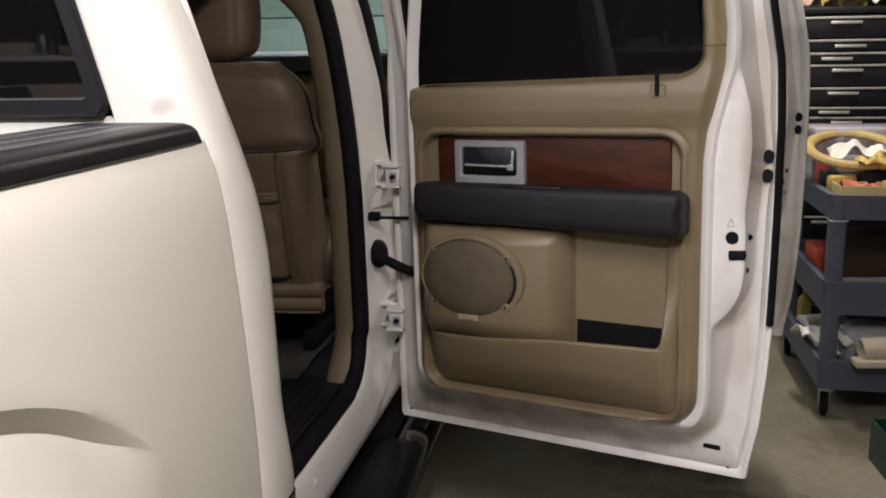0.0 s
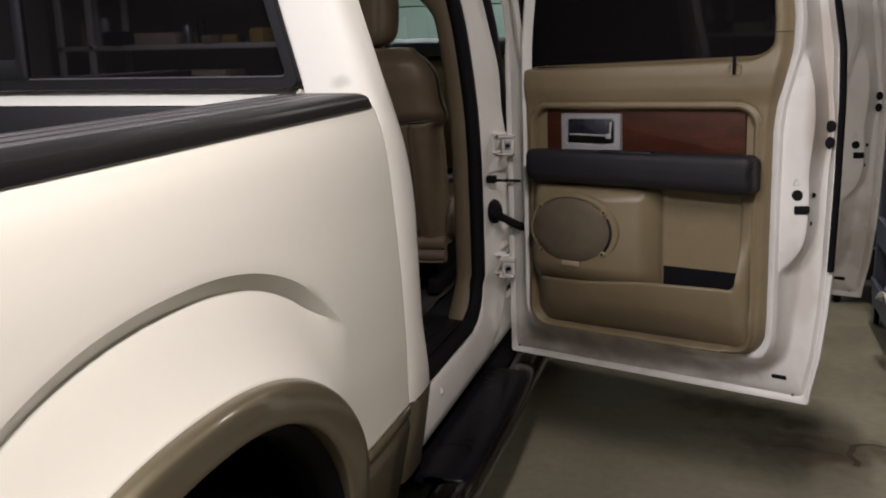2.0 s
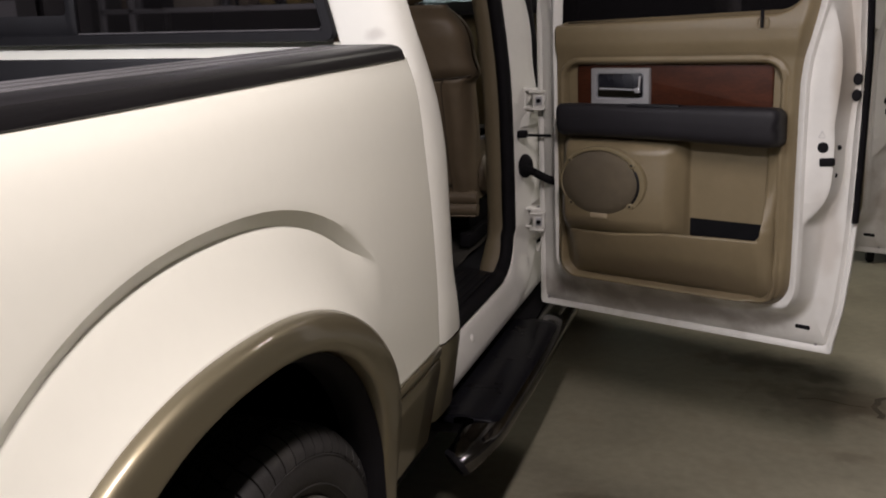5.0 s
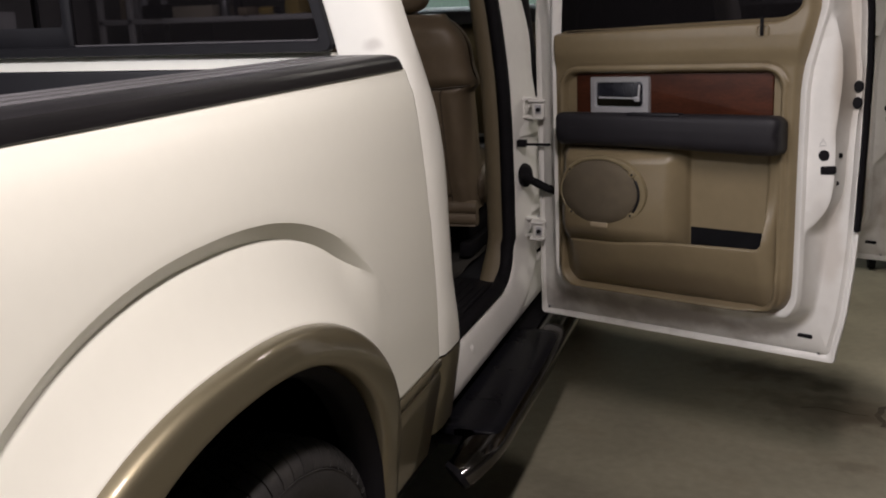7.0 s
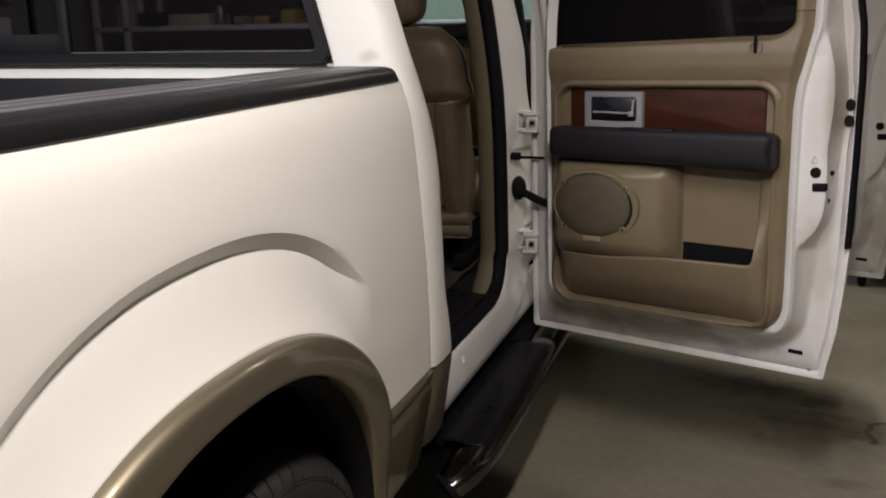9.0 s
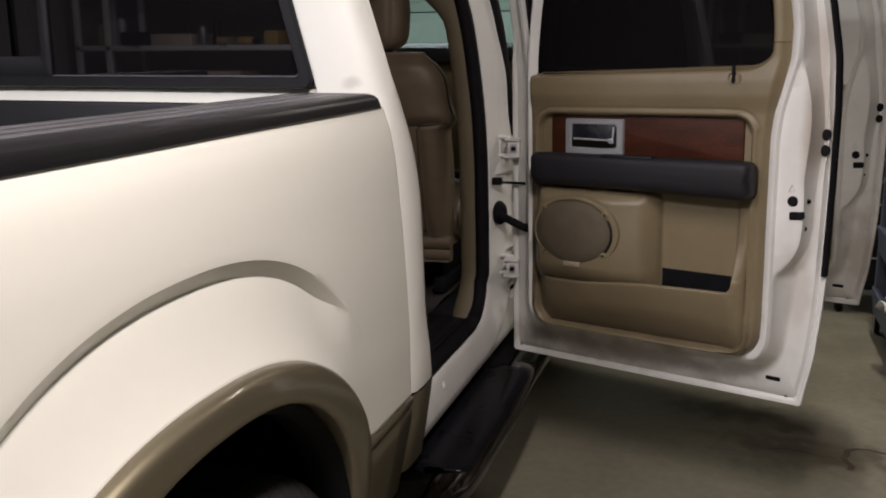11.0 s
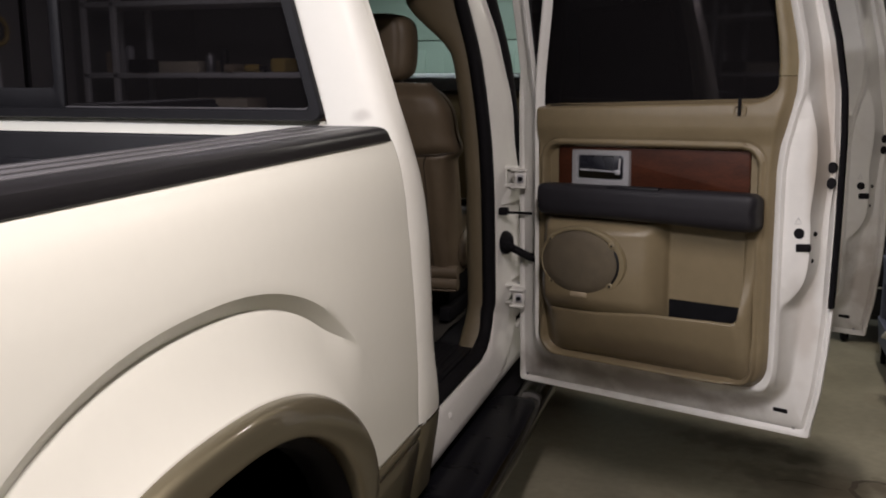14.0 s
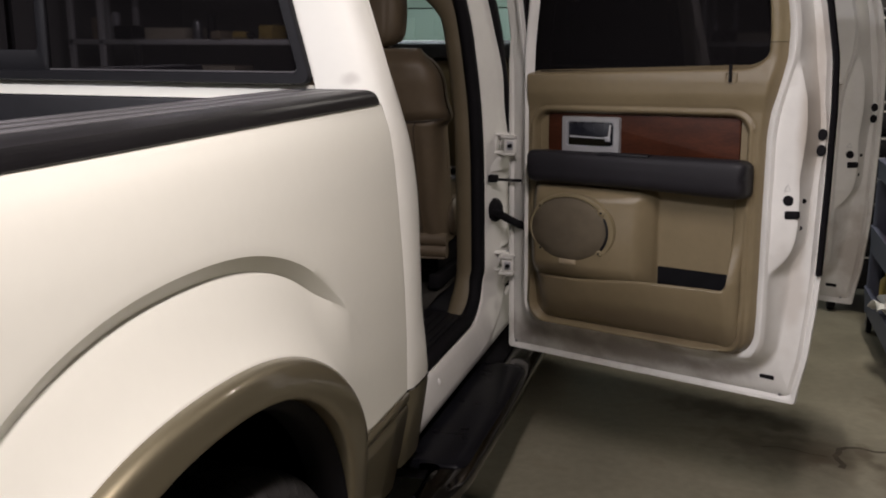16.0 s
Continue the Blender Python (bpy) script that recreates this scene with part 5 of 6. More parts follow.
def rear_trim(door):
    """Moulded tan panel, map pocket, frame cover, inlay, handle, armrest, speaker, lock knob."""
    us = lin(0.110, 0.912, 200)
    part("trim_panel", trim_mesh(us, lin(0.122, 1.0415, 230)), TRIMTAN, door, "tan moulded vinyl door trim panel, darker low down", angle=75)
    part("frame_cover", trim_mesh(us[180:], lin(1.0430, 1.40, 60)), TAN, door, "tan moulded window frame cover", angle=70)
    map_pocket(door)
    part("belt_seal", box(0.150, 0.84, -0.050, 0.0, 0.957, 0.967, 0.004), RUBBER, door)
    # veneer strip
    part("wood_inlay", slab(rrect(0.186, 0.821, 0.700, 0.832, 0.012), Q, 0.040, 0.052, 0.004), WOOD, door, "red-brown burl wood inlay")
    # handle bezel and lever
    bz = part("handle_bezel", frame_slab(rrect(0.243, 0.447, 0.709, 0.824, 0.006), rrect(0.261, 0.427, 0.731, 0.809, 0.012), Q, 0.042, 0.064, 0.004), CHROME, door, "silver inner door handle surround")
    part("handle_cup", slab(rrect(0.258, 0.430, 0.726, 0.813, 0.012), Q, 0.034, 0.0555, 0.002), DARKCUP, bz)
    lever = loft([[P(u, n + a, w) for u, w, n in ((0.268, 0.735, 0.058), (0.380, 0.735, 0.063), (0.417, 0.739, 0.065), (0.418, 0.760, 0.063), (0.380, 0.763, 0.060), (0.268, 0.765, 0.057))] for a in (0.0, 0.005)], True, True)
    part("handle_lever", lever, POLISHED_DARK, bz)
    # pale lever edge, cup rim and end block stand for glints on chrome
    part("lever_edge", tube([P(0.275, 0.064, 0.760), P(0.34, 0.066, 0.759), P(0.390, 0.069, 0.758), P(0.408, 0.071, 0.758), P(0.416, 0.072, 0.766), P(0.418, 0.070, 0.800)], 0.0034, 8), GLINT, bz)
    part("cup_rim", frame_slab(rrect(0.259, 0.429, 0.729, 0.811, 0.013), rrect(0.2640, 0.4240, 0.7335, 0.8065, 0.010), Q, 0.046, 0.0625, 0.001), GLINT, bz)
    part("lever_glint", box(0.402, 0.421, -0.079, -0.070, 0.748, 0.765, 0.004, 3), GLINT, bz)
    # armrest
    def arm(s, a):
        u = 0.152 + 0.718 * s
        e = max(0.0, 1 - s / 0.045, (s - 0.950) / 0.050)
        kk = math.sqrt(max(0.0, 1 - min(1, e) ** 2.6))
        c, sn = math.cos(a), math.sin(a)
        h = 0.052 + 0.004 * smooth(0.5, 0.9, s)
        dn = 0.054 - 0.006 * smooth(0.5, 0.0, s)
        wc = 0.665 - 0.004 * smooth(0.45, 1.0, s)
        return P(u, 0.096 + math.copysign(abs(c) ** 0.5, c) * dn * (0.55 + 0.45 * kk), wc + 0.008 * c + math.copysign(abs(sn) ** 0.5, sn) * h * (0.62 + 0.38 * kk))
    b = grid(arm, [0, 0.001, 0.004, 0.009, 0.016, 0.025, 0.04] + lin(0.07, 0.93, 26) + [0.955, 0.972, 0.983, 0.991, 0.996, 0.999, 1.0], [math.tau * i / 36 for i in range(37)])
    bmesh.ops.holes_fill(b, edges=b.edges)
    ar = part("armrest", b, SLATE, door, "dark slate padded armrest", angle=60)
    part("window_switch", box(0.41, 0.58, -0.144, -0.110, 0.712, 0.7212, 0.003), BLACK, ar)
    part("pull_cup", box(0.28, 0.34, -0.136, -0.110, 0.712, 0.7175, 0.003), BLACK, ar)
    # speaker: wide low ring, meshed grille, screw tabs, black arc standing for the ring gap's shade on one side
    cu, cw, ru, rw, pn = 0.318, 0.474, 0.134, 0.101, 0.142
    el = lambda k, n, sh=0.0: [P(cu + sh + ru * k * math.cos(a), n, cw + rw * k * math.sin(a)) for a in (math.tau * i / 72 for i in range(72))]
    sp = part("speaker_ring", loft([el(1.15, pn - 0.010, 0.006), el(1.145, pn - 0.002, 0.006), el(1.12, pn + 0.003, 0.006), el(1.06, pn + 0.005, 0.003), el(1.02, pn + 0.004), el(0.99, pn - 0.002)], True), TAN, door, "tan oval speaker surround")
    part("speaker_grille", loft([el(1.0, pn), el(0.99, pn + 0.006), el(0.965, pn + 0.009), el(0.7, pn + 0.014), el(0.35, pn + 0.016), el(0.01, pn + 0.0165)], True, True), GRILLE, sp, "perforated tan speaker grille")
    for a in (36, -40, 140, 222):
        c, s_ = math.cos(radians(a)), math.sin(radians(a))
        uu, ww = cu + 0.003 + ru * 1.03 * c, cw + rw * 1.03 * s_
        tab = part("tab", slab([(uu + 0.012 * math.cos(t), ww + 0.010 * math.sin(t)) for t in lin(0, math.tau, 15)[:-1]], Q, pn - 0.002, pn + 0.0085, 0.003), TAN, sp)
        part("screw", slab([(uu + 0.004 * math.cos(t), ww + 0.004 * math.sin(t)) for t in lin(0, math.tau, 11)[:-1]], Q, pn + 0.004, pn + 0.0095, 0.001), BLACK, tab)
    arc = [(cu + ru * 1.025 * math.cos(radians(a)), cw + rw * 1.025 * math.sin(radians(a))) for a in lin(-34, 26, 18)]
    part("gap_shade_line", tube([P(u, pn + 0.005, w) for u, w in arc], [0.001] + [0.0042] * 16 + [0.001], 6), BLACK, sp)
    part("tab", slab(rrect(cu - 0.030, cu + 0.030, cw - rw * 1.12, cw - rw * 0.95, 0.004), Q, pn - 0.002, pn + 0.010, 0.003), CREAMTAN, sp)
    # dark lining of the map pocket
    part("pocket_liner", slab(rrect(0.572, 0.810, 0.19, 0.369, 0.006), Q, 0.030, 0.0475, 0.002), DARKFELT, door, "black map pocket lining")
    # lock knob by the glass
    kb = part("lock_bezel", frame_slab(rrect(0.774, 0.814, 0.930, 0.962, 0.010), rrect(0.782, 0.806, 0.938, 0.960, 0.006), Q, 0.070, 0.0845, 0.004), TRIMTAN, door)
    part("lock_knob", tube([P(0.794, 0.085, 0.934), P(0.794, 0.085, 0.984)], 0.0052, 8), RUBBER, kb)


TRIMTAN = mat("tan_trim_vinyl_dark_low", (0.186, 0.148, 0.087), 0.34, var=0.08, scale=5, bump=0.3, bscale=700, spots=(7, 0.9, (0.145, 0.114, 0.068)))
# darker brown below and left of the speaker
tint_patch(TRIMTAN, (0.20, 0.0, 0.33), (0.17, 0.4, 0.13), (0.10, 0.076, 0.045), 0.5, 7.0)
# darker brown band along the map pocket's lower wall
tint_patch(TRIMTAN, (0.54, 0.0, 0.185), (0.48, 0.4, 0.075), (0.105, 0.080, 0.049), 0.68, 6.0)
DARKFELT = mat("black_felt", (0.005, 0.005, 0.006), 0.9, var=0.3, scale=20, spec=0.1)
# half-matt pale chrome: the lamp's glint is put into its colour
GLINT = mat("chrome_glint_edge", (0.62, 0.63, 0.66), 0.25, metal=0.55, var=0.05, scale=20)
DARKCUP = mat("dark_glossy_cup", (0.012, 0.013, 0.018), 0.25, var=0.1, scale=20)
POLISHED_DARK = mat("dark_chrome", (0.18, 0.18, 0.19), 0.15, metal=1.0, var=0.05, scale=20)
GRIMESHADEWHITE = mat("white_inner_paint_grime_shade", (0.71, 0.702, 0.67), 0.42, var=0.05, scale=6, coat=0.25, rvar=0.06, spots=(9, 0.8, (0.52, 0.49, 0.45)))
# low band: grime, plus the shade under the trim put into colour
tint_patch(GRIMESHADEWHITE, (0.38, 0.0, 0.065), (0.66, 0.4, 0.080), (0.27, 0.235, 0.205), 0.85, 9.0)
# shaded valley beside the latch pad, painted beige
tint_patch(GRIMESHADEWHITE, (1.008, 0.0, 0.84), (0.044, 0.4, 0.34), (0.38, 0.325, 0.265), 0.72, 4.0)
# beige patch low on the latch border
tint_patch(GRIMESHADEWHITE, (0.975, 0.0, 0.34), (0.045, 0.4, 0.20), (0.44, 0.39, 0.34), 0.45, 8.0)
tint_patch(GRIMESHADEWHITE, (1.30, 0.0, 0.20), (0.10, 0.4, 0.32), (0.30, 0.25, 0.20), 0.55, 13.0)
DOOR_TURN = pose(0, 0, 0, 0, -1.2, -19.9)
rear_door = empty("rear_door", "white rear passenger door standing open, tan trim", "", Matrix.Translation((0.039, 1.201, 0.478)) @ DOOR_TURN, truck)
door_shell(rear_door, 0.0, GRIMESHADEWHITE)
door_hardware(rear_door, 0.0)
rear_trim(rear_door)

front_door = empty("front_door", "white front passenger door standing open", "", Matrix.Translation((0.039, 2.51, 0.478)) @ pose(0, 0, 0, 0, -1.2, -19.5), truck)
door_shell(front_door, 0.31, GRIMESHADEWHITE)
door_hardware(front_door, 0.31, False)
part("trim_panel", slab(rrect(0.12, 1.21, 0.13, 0.97, 0.06), Q, 0.05, 0.08, 0.01), TAN, front_door)
part("frame_cover", grid(lambda w, k: P((1.06, 1.07, 1.10, interp(TRIM_R, w) + 0.32)[k] if k < 3 else interp(TRIM_R, w) + 0.325, (-0.02, 0.05, 0.064, 0.062)[k], w), lin(0.88, 1.40, 18), [0, 1, 2, 3]), GRIMESHADEWHITE, front_door, angle=60)
part("armrest", box(0.25, 1.17, -0.15, -0.07, 0.60, 0.72, 0.03, 3), SLATE, front_door)


def hinges():
    for z in (1.190, 0.765):
        h = empty("hinge", "white painted door hinge", "", Matrix.Translation((0.0, 1.30, z)) @ Matrix.Diagonal((0.9, 0.9, 0.78, 1)), truck)
        part("pillar_leaf", box(-0.046, -0.034, -0.048, 0.03, -0.052, 0.052, 0.004), DOORWHITE, h)
        part("web", box(-0.036, -0.006, -0.020, -0.008, -0.040, 0.040, 0.004), DOORWHITE, h)
        part("shadow_block", box(-0.006, 0.020, -0.004, 0.02, -0.030, 0.030, 0.003), RUBBER, h)
        for sg in (-1, 1):
            part("knuckle", box(-0.046, 0.030, -0.052, -0.014, sg * 0.040 - 0.007, sg * 0.040 + 0.007, 0.004), DOORWHITE, h)
            part("pin_head", lathe([(0.0, 0.006), (0.008, 0.006), (0.011, 0.0)], 12, Matrix.Translation((0.016, -0.032, sg * 0.047)) @ pose(0, 0, 0, 0 if sg > 0 else 180, 0, 0)), STEEL, h)
        part("pin", tube([(0.016, -0.032, -0.045), (0.016, -0.032, 0.045)], 0.0065), STEEL, h)
        leaf = part("door_leaf", box(0.008, 0.056, -0.112, -0.096, -0.032, 0.032, 0.005), DOORWHITE, h)
        for sg in (-1, 1):
            part("flange", box(-0.004, 0.054, -0.120, -0.040, sg * 0.037 - 0.005, sg * 0.037 + 0.005, 0.002), DOORWHITE, leaf)
        part("washer", box(0.020, 0.045, -0.117, -0.110, -0.019, 0.019, 0.003), GREYPL, h)
        part("bolt", lathe([(0.0, 0.008), (0.009, 0.008), (0.011, 0.0)], 6, Matrix.Translation((0.033, -0.116, 0.0)) @ pose(0, 0, 0, 90, 0, 0)), BLACK, h)
    c = empty("door_check", "black door check strap", "", Matrix.Translation((-0.035, 1.215, 1.072)), truck)
    part("bracket", box(-0.014, 0.02, -0.014, 0.014, -0.013, 0.013, 0.005), RUBBER, c)
    part("strap", box(0.0, 0.17, -0.004, 0.004, -0.008, 0.001, 0.002), RUBBER, c)
    # rubber wiring boot: oval flange on the pillar, bellows towards the door
    g = empty("wiring_boot", "black ribbed rubber wiring boot", "", Matrix.Translation((-0.028, 1.238, 0.955)), truck)
    m = pose(0, 0, 0, 90, 0, 18) @ Matrix.Diagonal((0.80, 1.18, 1, 1))
    part("flange", lathe([(0.0, 0.026), (0.020, 0.026), (0.029, 0.021), (0.034, 0.010), (0.036, -0.012)], 28, m), RUBBER, g)
    path = [Vector((0.0, -0.02, -0.002)), Vector((0.026, -0.034, -0.008)), Vector((0.055, -0.040, -0.020)), Vector((0.09, -0.040, -0.036)), Vector((0.14, -0.030, -0.052))]
    fine = [path[i].lerp(path[i + 1], k / 6) for i in range(4) for k in range(6)] + [path[-1]]
    part("hose", tube(fine, [0.0130 + 0.0022 * (i % 2) for i in range(len(fine))], 12), RUBBER, g)


hinges()


# ---- utility cart ----
def utility_cart(x0, y0):
    g = empty("utility_cart", "slate-blue plastic three-shelf utility cart loaded with tools", "utility cart", pose(x0, y0, 0))
    W, L = 0.62, 0.90
    for zt, zb in ((0.955, 0.855), (0.60, 0.46), (0.265, 0.135)):
        f = lambda a, b, h: Vector((a, b, h))
        o, i, i2 = rrect(0, W, 0, L, 0.05), rrect(0.03, W - 0.03, 0.03, L - 0.03, 0.03), rrect(0.04, W - 0.04, 0.04, L - 0.04, 0.03)
        ins = rrect(0.012, W - 0.012, 0.012, L - 0.012, 0.045)
        fl = zt - 0.024 if zt > 0.9 else zb + 0.03
        b = loft([[f(*p, zb) for p in i2], [f(*p, zb) for p in ins], [f(*p, zb + 0.02) for p in ins], [f(*p, zt - 0.008) for p in o], [f(*p, zt) for p in o], [f(*p, zt) for p in i], [f(*p, fl) for p in i2]], True, True)
        part("tray", b, CART, g, angle=50)
    for cx, cy in ((0.045, 0.045), (W - 0.045, 0.045), (0.045, L - 0.045), (W - 0.045, L - 0.045)):
        b = loft([[Vector((cx + a * k, cy + c * k, z)) for a, c in rrect(-0.033, 0.033, -0.033, 0.033, 0.014, 3)] for z, k in ((0.20, 0.96), (0.25, 0.96), (0.50, 0.98), (0.56, 0.98), (0.86, 1.0), (0.90, 1.0))], True, True)
        part("corner_post", b, CART, g)
        part("collar", box(cx - 0.036, cx + 0.036, cy - 0.036, cy + 0.036, 0.846, 0.852, 0.003), GREYPL, g)
        c = empty("caster", "dark swivel caster", "", pose(cx, cy, 0, 0, 0, -8), g)
        part("wheel", lathe([(0.0, -0.014), (0.045, -0.014), (0.052, -0.010), (0.054, 0.0), (0.052, 0.010), (0.045, 0.014), (0.0, 0.014)], 28, Matrix.Translation((0.0, 0.025, 0.054)) @ pose(0, 0, 0, 0, 90, 0)), RUBBER, c)
        for s in (-0.02, 0.02):
            part("fork", box(s - 0.002, s + 0.002, -0.01, 0.04, 0.045, 0.13, 0.001), STEEL, c)
        part("plate", box(-0.03, 0.03, -0.03, 0.03, 0.125, 0.134, 0.002), STEEL, c)
    return g


CX, CY = 1.507, 2.50
utility_cart(CX, CY)


def ring_thing(name, label, cat, x, y, z, R, r, material, squash=0.8, tilt=0):
    rings = []
    for i in range(40):
        a = math.tau * i / 40
        rings.append([Vector(((R + r * math.cos(c)) * math.cos(a), (R + r * math.cos(c)) * math.sin(a), squash * r * math.sin(c))) for c in (math.tau * j / 10 for j in range(10))])
    ob = part(name, loft(rings + [rings[0]], True), material)
    ob.matrix_basis = pose(x, y, z, tilt, 0, 0)
    return tagged(ob, label, cat)


def rag(name, label, x, y, z, s, seed, material=None):
    def fn(u, v):
        r = 1 + 0.35 * noise.noise(Vector((u * 2, v * 2, seed)))
        h = 0.28 + 0.5 * noise.noise(Vector((u * 3, v * 3, seed + 5)))
        return Vector((u * s * r, v * s * r * 0.8, max(0.003, s * h * (1 - 0.8 * (u * u + v * v)))))
    ob = solid(part(name, grid(fn, lin(-0.5, 0.5, 16), lin(-0.5, 0.5, 16)), material or PAPER), 0.003, 1)
    ob.location = (x, y, z)
    return tagged(ob, label, "rag")


def simple_box(name, label, cat, x, y, z, a, b, c, material, turn=0, r=0.006):
    ob = part(name, box(-a / 2, a / 2, -b / 2, b / 2, 0, c, r), material)
    ob.matrix_basis = pose(x, y, z, 0, 0, turn)
    return tagged(ob, label, cat)


def open_tray(name, label, x, y, z, a, b, c, material, turn=0):
    f = lambda p, q, h: Vector((p, q, h))
    o, i = rrect(-a / 2, a / 2, -b / 2, b / 2, 0.012, 3), rrect(-a / 2 + 0.006, a / 2 - 0.006, -b / 2 + 0.006, b / 2 - 0.006, 0.01, 3)
    bm = loft([[f(*p, 0.0) for p in i], [f(*p, 0.0) for p in o], [f(*p, c) for p in o], [f(*p, c) for p in i], [f(*p, 0.005) for p in i]], True, True)
    ob = part(name, bm, material)
    ob.matrix_basis = pose(x, y, z, 0, 0, turn)
    return tagged(ob, label, "tray")


def cordless_drill(x, y, z, turn, tilt=90):
    """Lying on its side: body, chuck, grip, battery."""
    g = empty("cordless_drill", "yellow and black cordless drill lying on its side", "drill", pose(x, y, z, 0, 0, turn))
    part("motor_body", tube([(-0.09, 0, 0.036), (-0.08, 0, 0.036), (0.0, 0, 0.036), (0.06, 0, 0.036)], [0.026, 0.034, 0.035, 0.030], 14), YELLOW, g)
    part("chuck", tube([(0.06, 0, 0.036), (0.09, 0, 0.036), (0.125, 0, 0.036)], [0.024, 0.022, 0.012], 14), BLACK, g)
    part("grip", tube([(-0.04, -0.02, 0.034), (-0.05, -0.07, 0.032), (-0.06, -0.13, 0.032)], [0.02, 0.018, 0.02], 12), BLACK, g)
    part("battery", box(-0.11, -0.01, -0.20, -0.13, 0.0, 0.065, 0.008), BLACK, g)
    return g


CLEARCASE = mat("clear_pale_plastic", (0.42, 0.37, 0.43), 0.3, var=0.45, scale=18, fine=60, coat=0.3, spots=(22, 3.5, (0.16, 0.12, 0.14)))
TOP, MID, LOW = 0.931, 0.49, 0.165
ring_thing("hose_coil", "coiled yellow hose leaning on the cart's parts cases", "hose", CX + 0.172, CY + 0.40, TOP + 0.168, 0.180, 0.024, mat("faded_yellow_hose", (0.42, 0.31, 0.12), 0.5, var=0.2, scale=14), 0.8, 17)


def parts_case(label, x, y, z, a, b, c, turn, rows):
    """Flat clear box with a lid, latches and rows of small parts showing through as bands."""
    g = empty("parts_case", label, "parts case", pose(x, y, z, 0, 0, turn))
    part("tray", box(-a / 2, a / 2, -b / 2, b / 2, 0, c * 0.72, 0.005), CLEARCASE, g)
    part("lid", box(-a / 2 - 0.004, a / 2 + 0.004, -b / 2 - 0.004, b / 2 + 0.004, c * 0.73, c, 0.005), CLEARLID, g)
    for i in range(rows):
        u = -a / 2 + a * (i + 0.5) / rows
        part("divider", box(u - 0.0025, u + 0.0025, -b / 2 - 0.0055, -b / 2 + 0.002, 0.006, c * 0.70, 0.001), CLEARLID, g)
    for u in (-a * 0.3, a * 0.3):
        part("latch", box(u - 0.018, u + 0.018, -b / 2 - 0.010, -b / 2 - 0.003, c * 0.5, c * 0.92, 0.002), CLEARLID, g)


CLEARLID = mat("clear_lavender_lid", (0.50, 0.46, 0.54), 0.22, var=0.12, scale=14, coat=0.4)
parts_case("clear pale lavender parts case lying on the cart", CX + 0.305, CY + 0.70, TOP, 0.53, 0.28, 0.125, 0, 6)
parts_case("clear pale lavender parts case stacked on another", CX + 0.302, CY + 0.70, TOP + 0.1255, 0.52, 0.27, 0.120, 1.5, 5)
parts_case("clear pale lavender parts case under the hose", CX + 0.300, CY + 0.42, TOP, 0.39, 0.22, 0.105, 0, 4)
rag("white_rag", "crumpled white rag inside the coiled hose", CX + 0.195, CY + 0.41, TOP + 0.106, 0.22, 3)
simple_box("tool_bag", "black canvas tool pouch on the cart", "tool pouch", CX + 0.245, CY + 0.255, TOP, 0.18, 0.10, 0.10, BLACK, 24, 0.035)
rag("canvas_glove", "yellow and black work glove on the tool pouch", CX + 0.225, CY + 0.245, TOP + 0.098, 0.15, 33, YELLOW)
cordless_drill(CX + 0.47, CY + 0.24, TOP, 100)
open_tray("parts_tray", "cream parts tray holding small red parts", CX + 0.195, CY + 0.12, TOP, 0.30, 0.15, 0.055, CREAMYELLOW := mat("cream_yellow_plastic", (0.60, 0.50, 0.25), 0.5, var=0.08, scale=12))
rag("red_cloth", "crumpled red cloth in the parts tray", CX + 0.14, CY + 0.12, TOP + 0.006, 0.16, 9, mat("salmon_cloth", (0.50, 0.14, 0.10), 0.85, var=0.25, scale=18))
simple_box("foam_block", "pale orange foam block in the tray", "block", CX + 0.28, CY + 0.12, TOP + 0.006, 0.08, 0.09, 0.06, mat("orange_foam", (0.6, 0.35, 0.2), 0.8), 10)
simple_box("tool_case", "yellow tool case on the cart", "tool case", CX + 0.095, CY + 0.235, TOP, 0.11, 0.06, 0.075, YELLOW, 20, 0.012)
simple_box("tool_case", "black tool case on the cart", "tool case", CX + 0.068, CY + 0.34, TOP, 0.06, 0.11, 0.085, BLACK, 5, 0.012)
simple_box("red_box", "red plastic box on the cart edge", "box", CX + 0.068, CY + 0.48, TOP, 0.045, 0.10, 0.135, RED, 0)
simple_box("red_box", "red cardboard box on the middle shelf", "box", CX + 0.090, CY + 0.52, MID, 0.08, 0.16, 0.165, RED, 6)
open_tray("shallow_tray", "shallow grey tray on the middle shelf", CX + 0.30, CY + 0.22, MID, 0.40, 0.28, 0.05, GREYPL, 8)
simple_box("brown_case", "dark brown case on the middle shelf", "case", CX + 0.34, CY + 0.56, MID, 0.34, 0.2, 0.22, mat("brown_leatherette", (0.06, 0.03, 0.018), 0.6), -8)
rag("shop_rag", "crumpled white paper on the lower shelf", CX + 0.16, CY + 0.30, LOW, 0.26, 14)
rag("paper_sheet", "creased white paper sheet hanging over the tray edge", CX + 0.07, CY + 0.22, 0.264, 0.22, 41)
ob = part("paper_roll", lathe([(0.02, 0), (0.055, 0), (0.058, 0.004), (0.058, 0.216), (0.055, 0.22), (0.02, 0.22)], 28, pose(0, 0, 0.058, 0, 90, 0)), PAPER)
ob.matrix_basis = pose(CX + 0.05, CY + 0.62, LOW, 0, 0, 20)
tagged(ob, "white paper towel roll on the lower shelf", "paper roll")
ob = part("jug", lathe([(0.0, 0.0), (0.10, 0.0), (0.115, 0.02), (0.12, 0.16), (0.09, 0.20), (0.03, 0.215), (0.0, 0.215)], 32), GREYPL)
ob.location = (CX + 0.25, CY + 0.22, LOW)
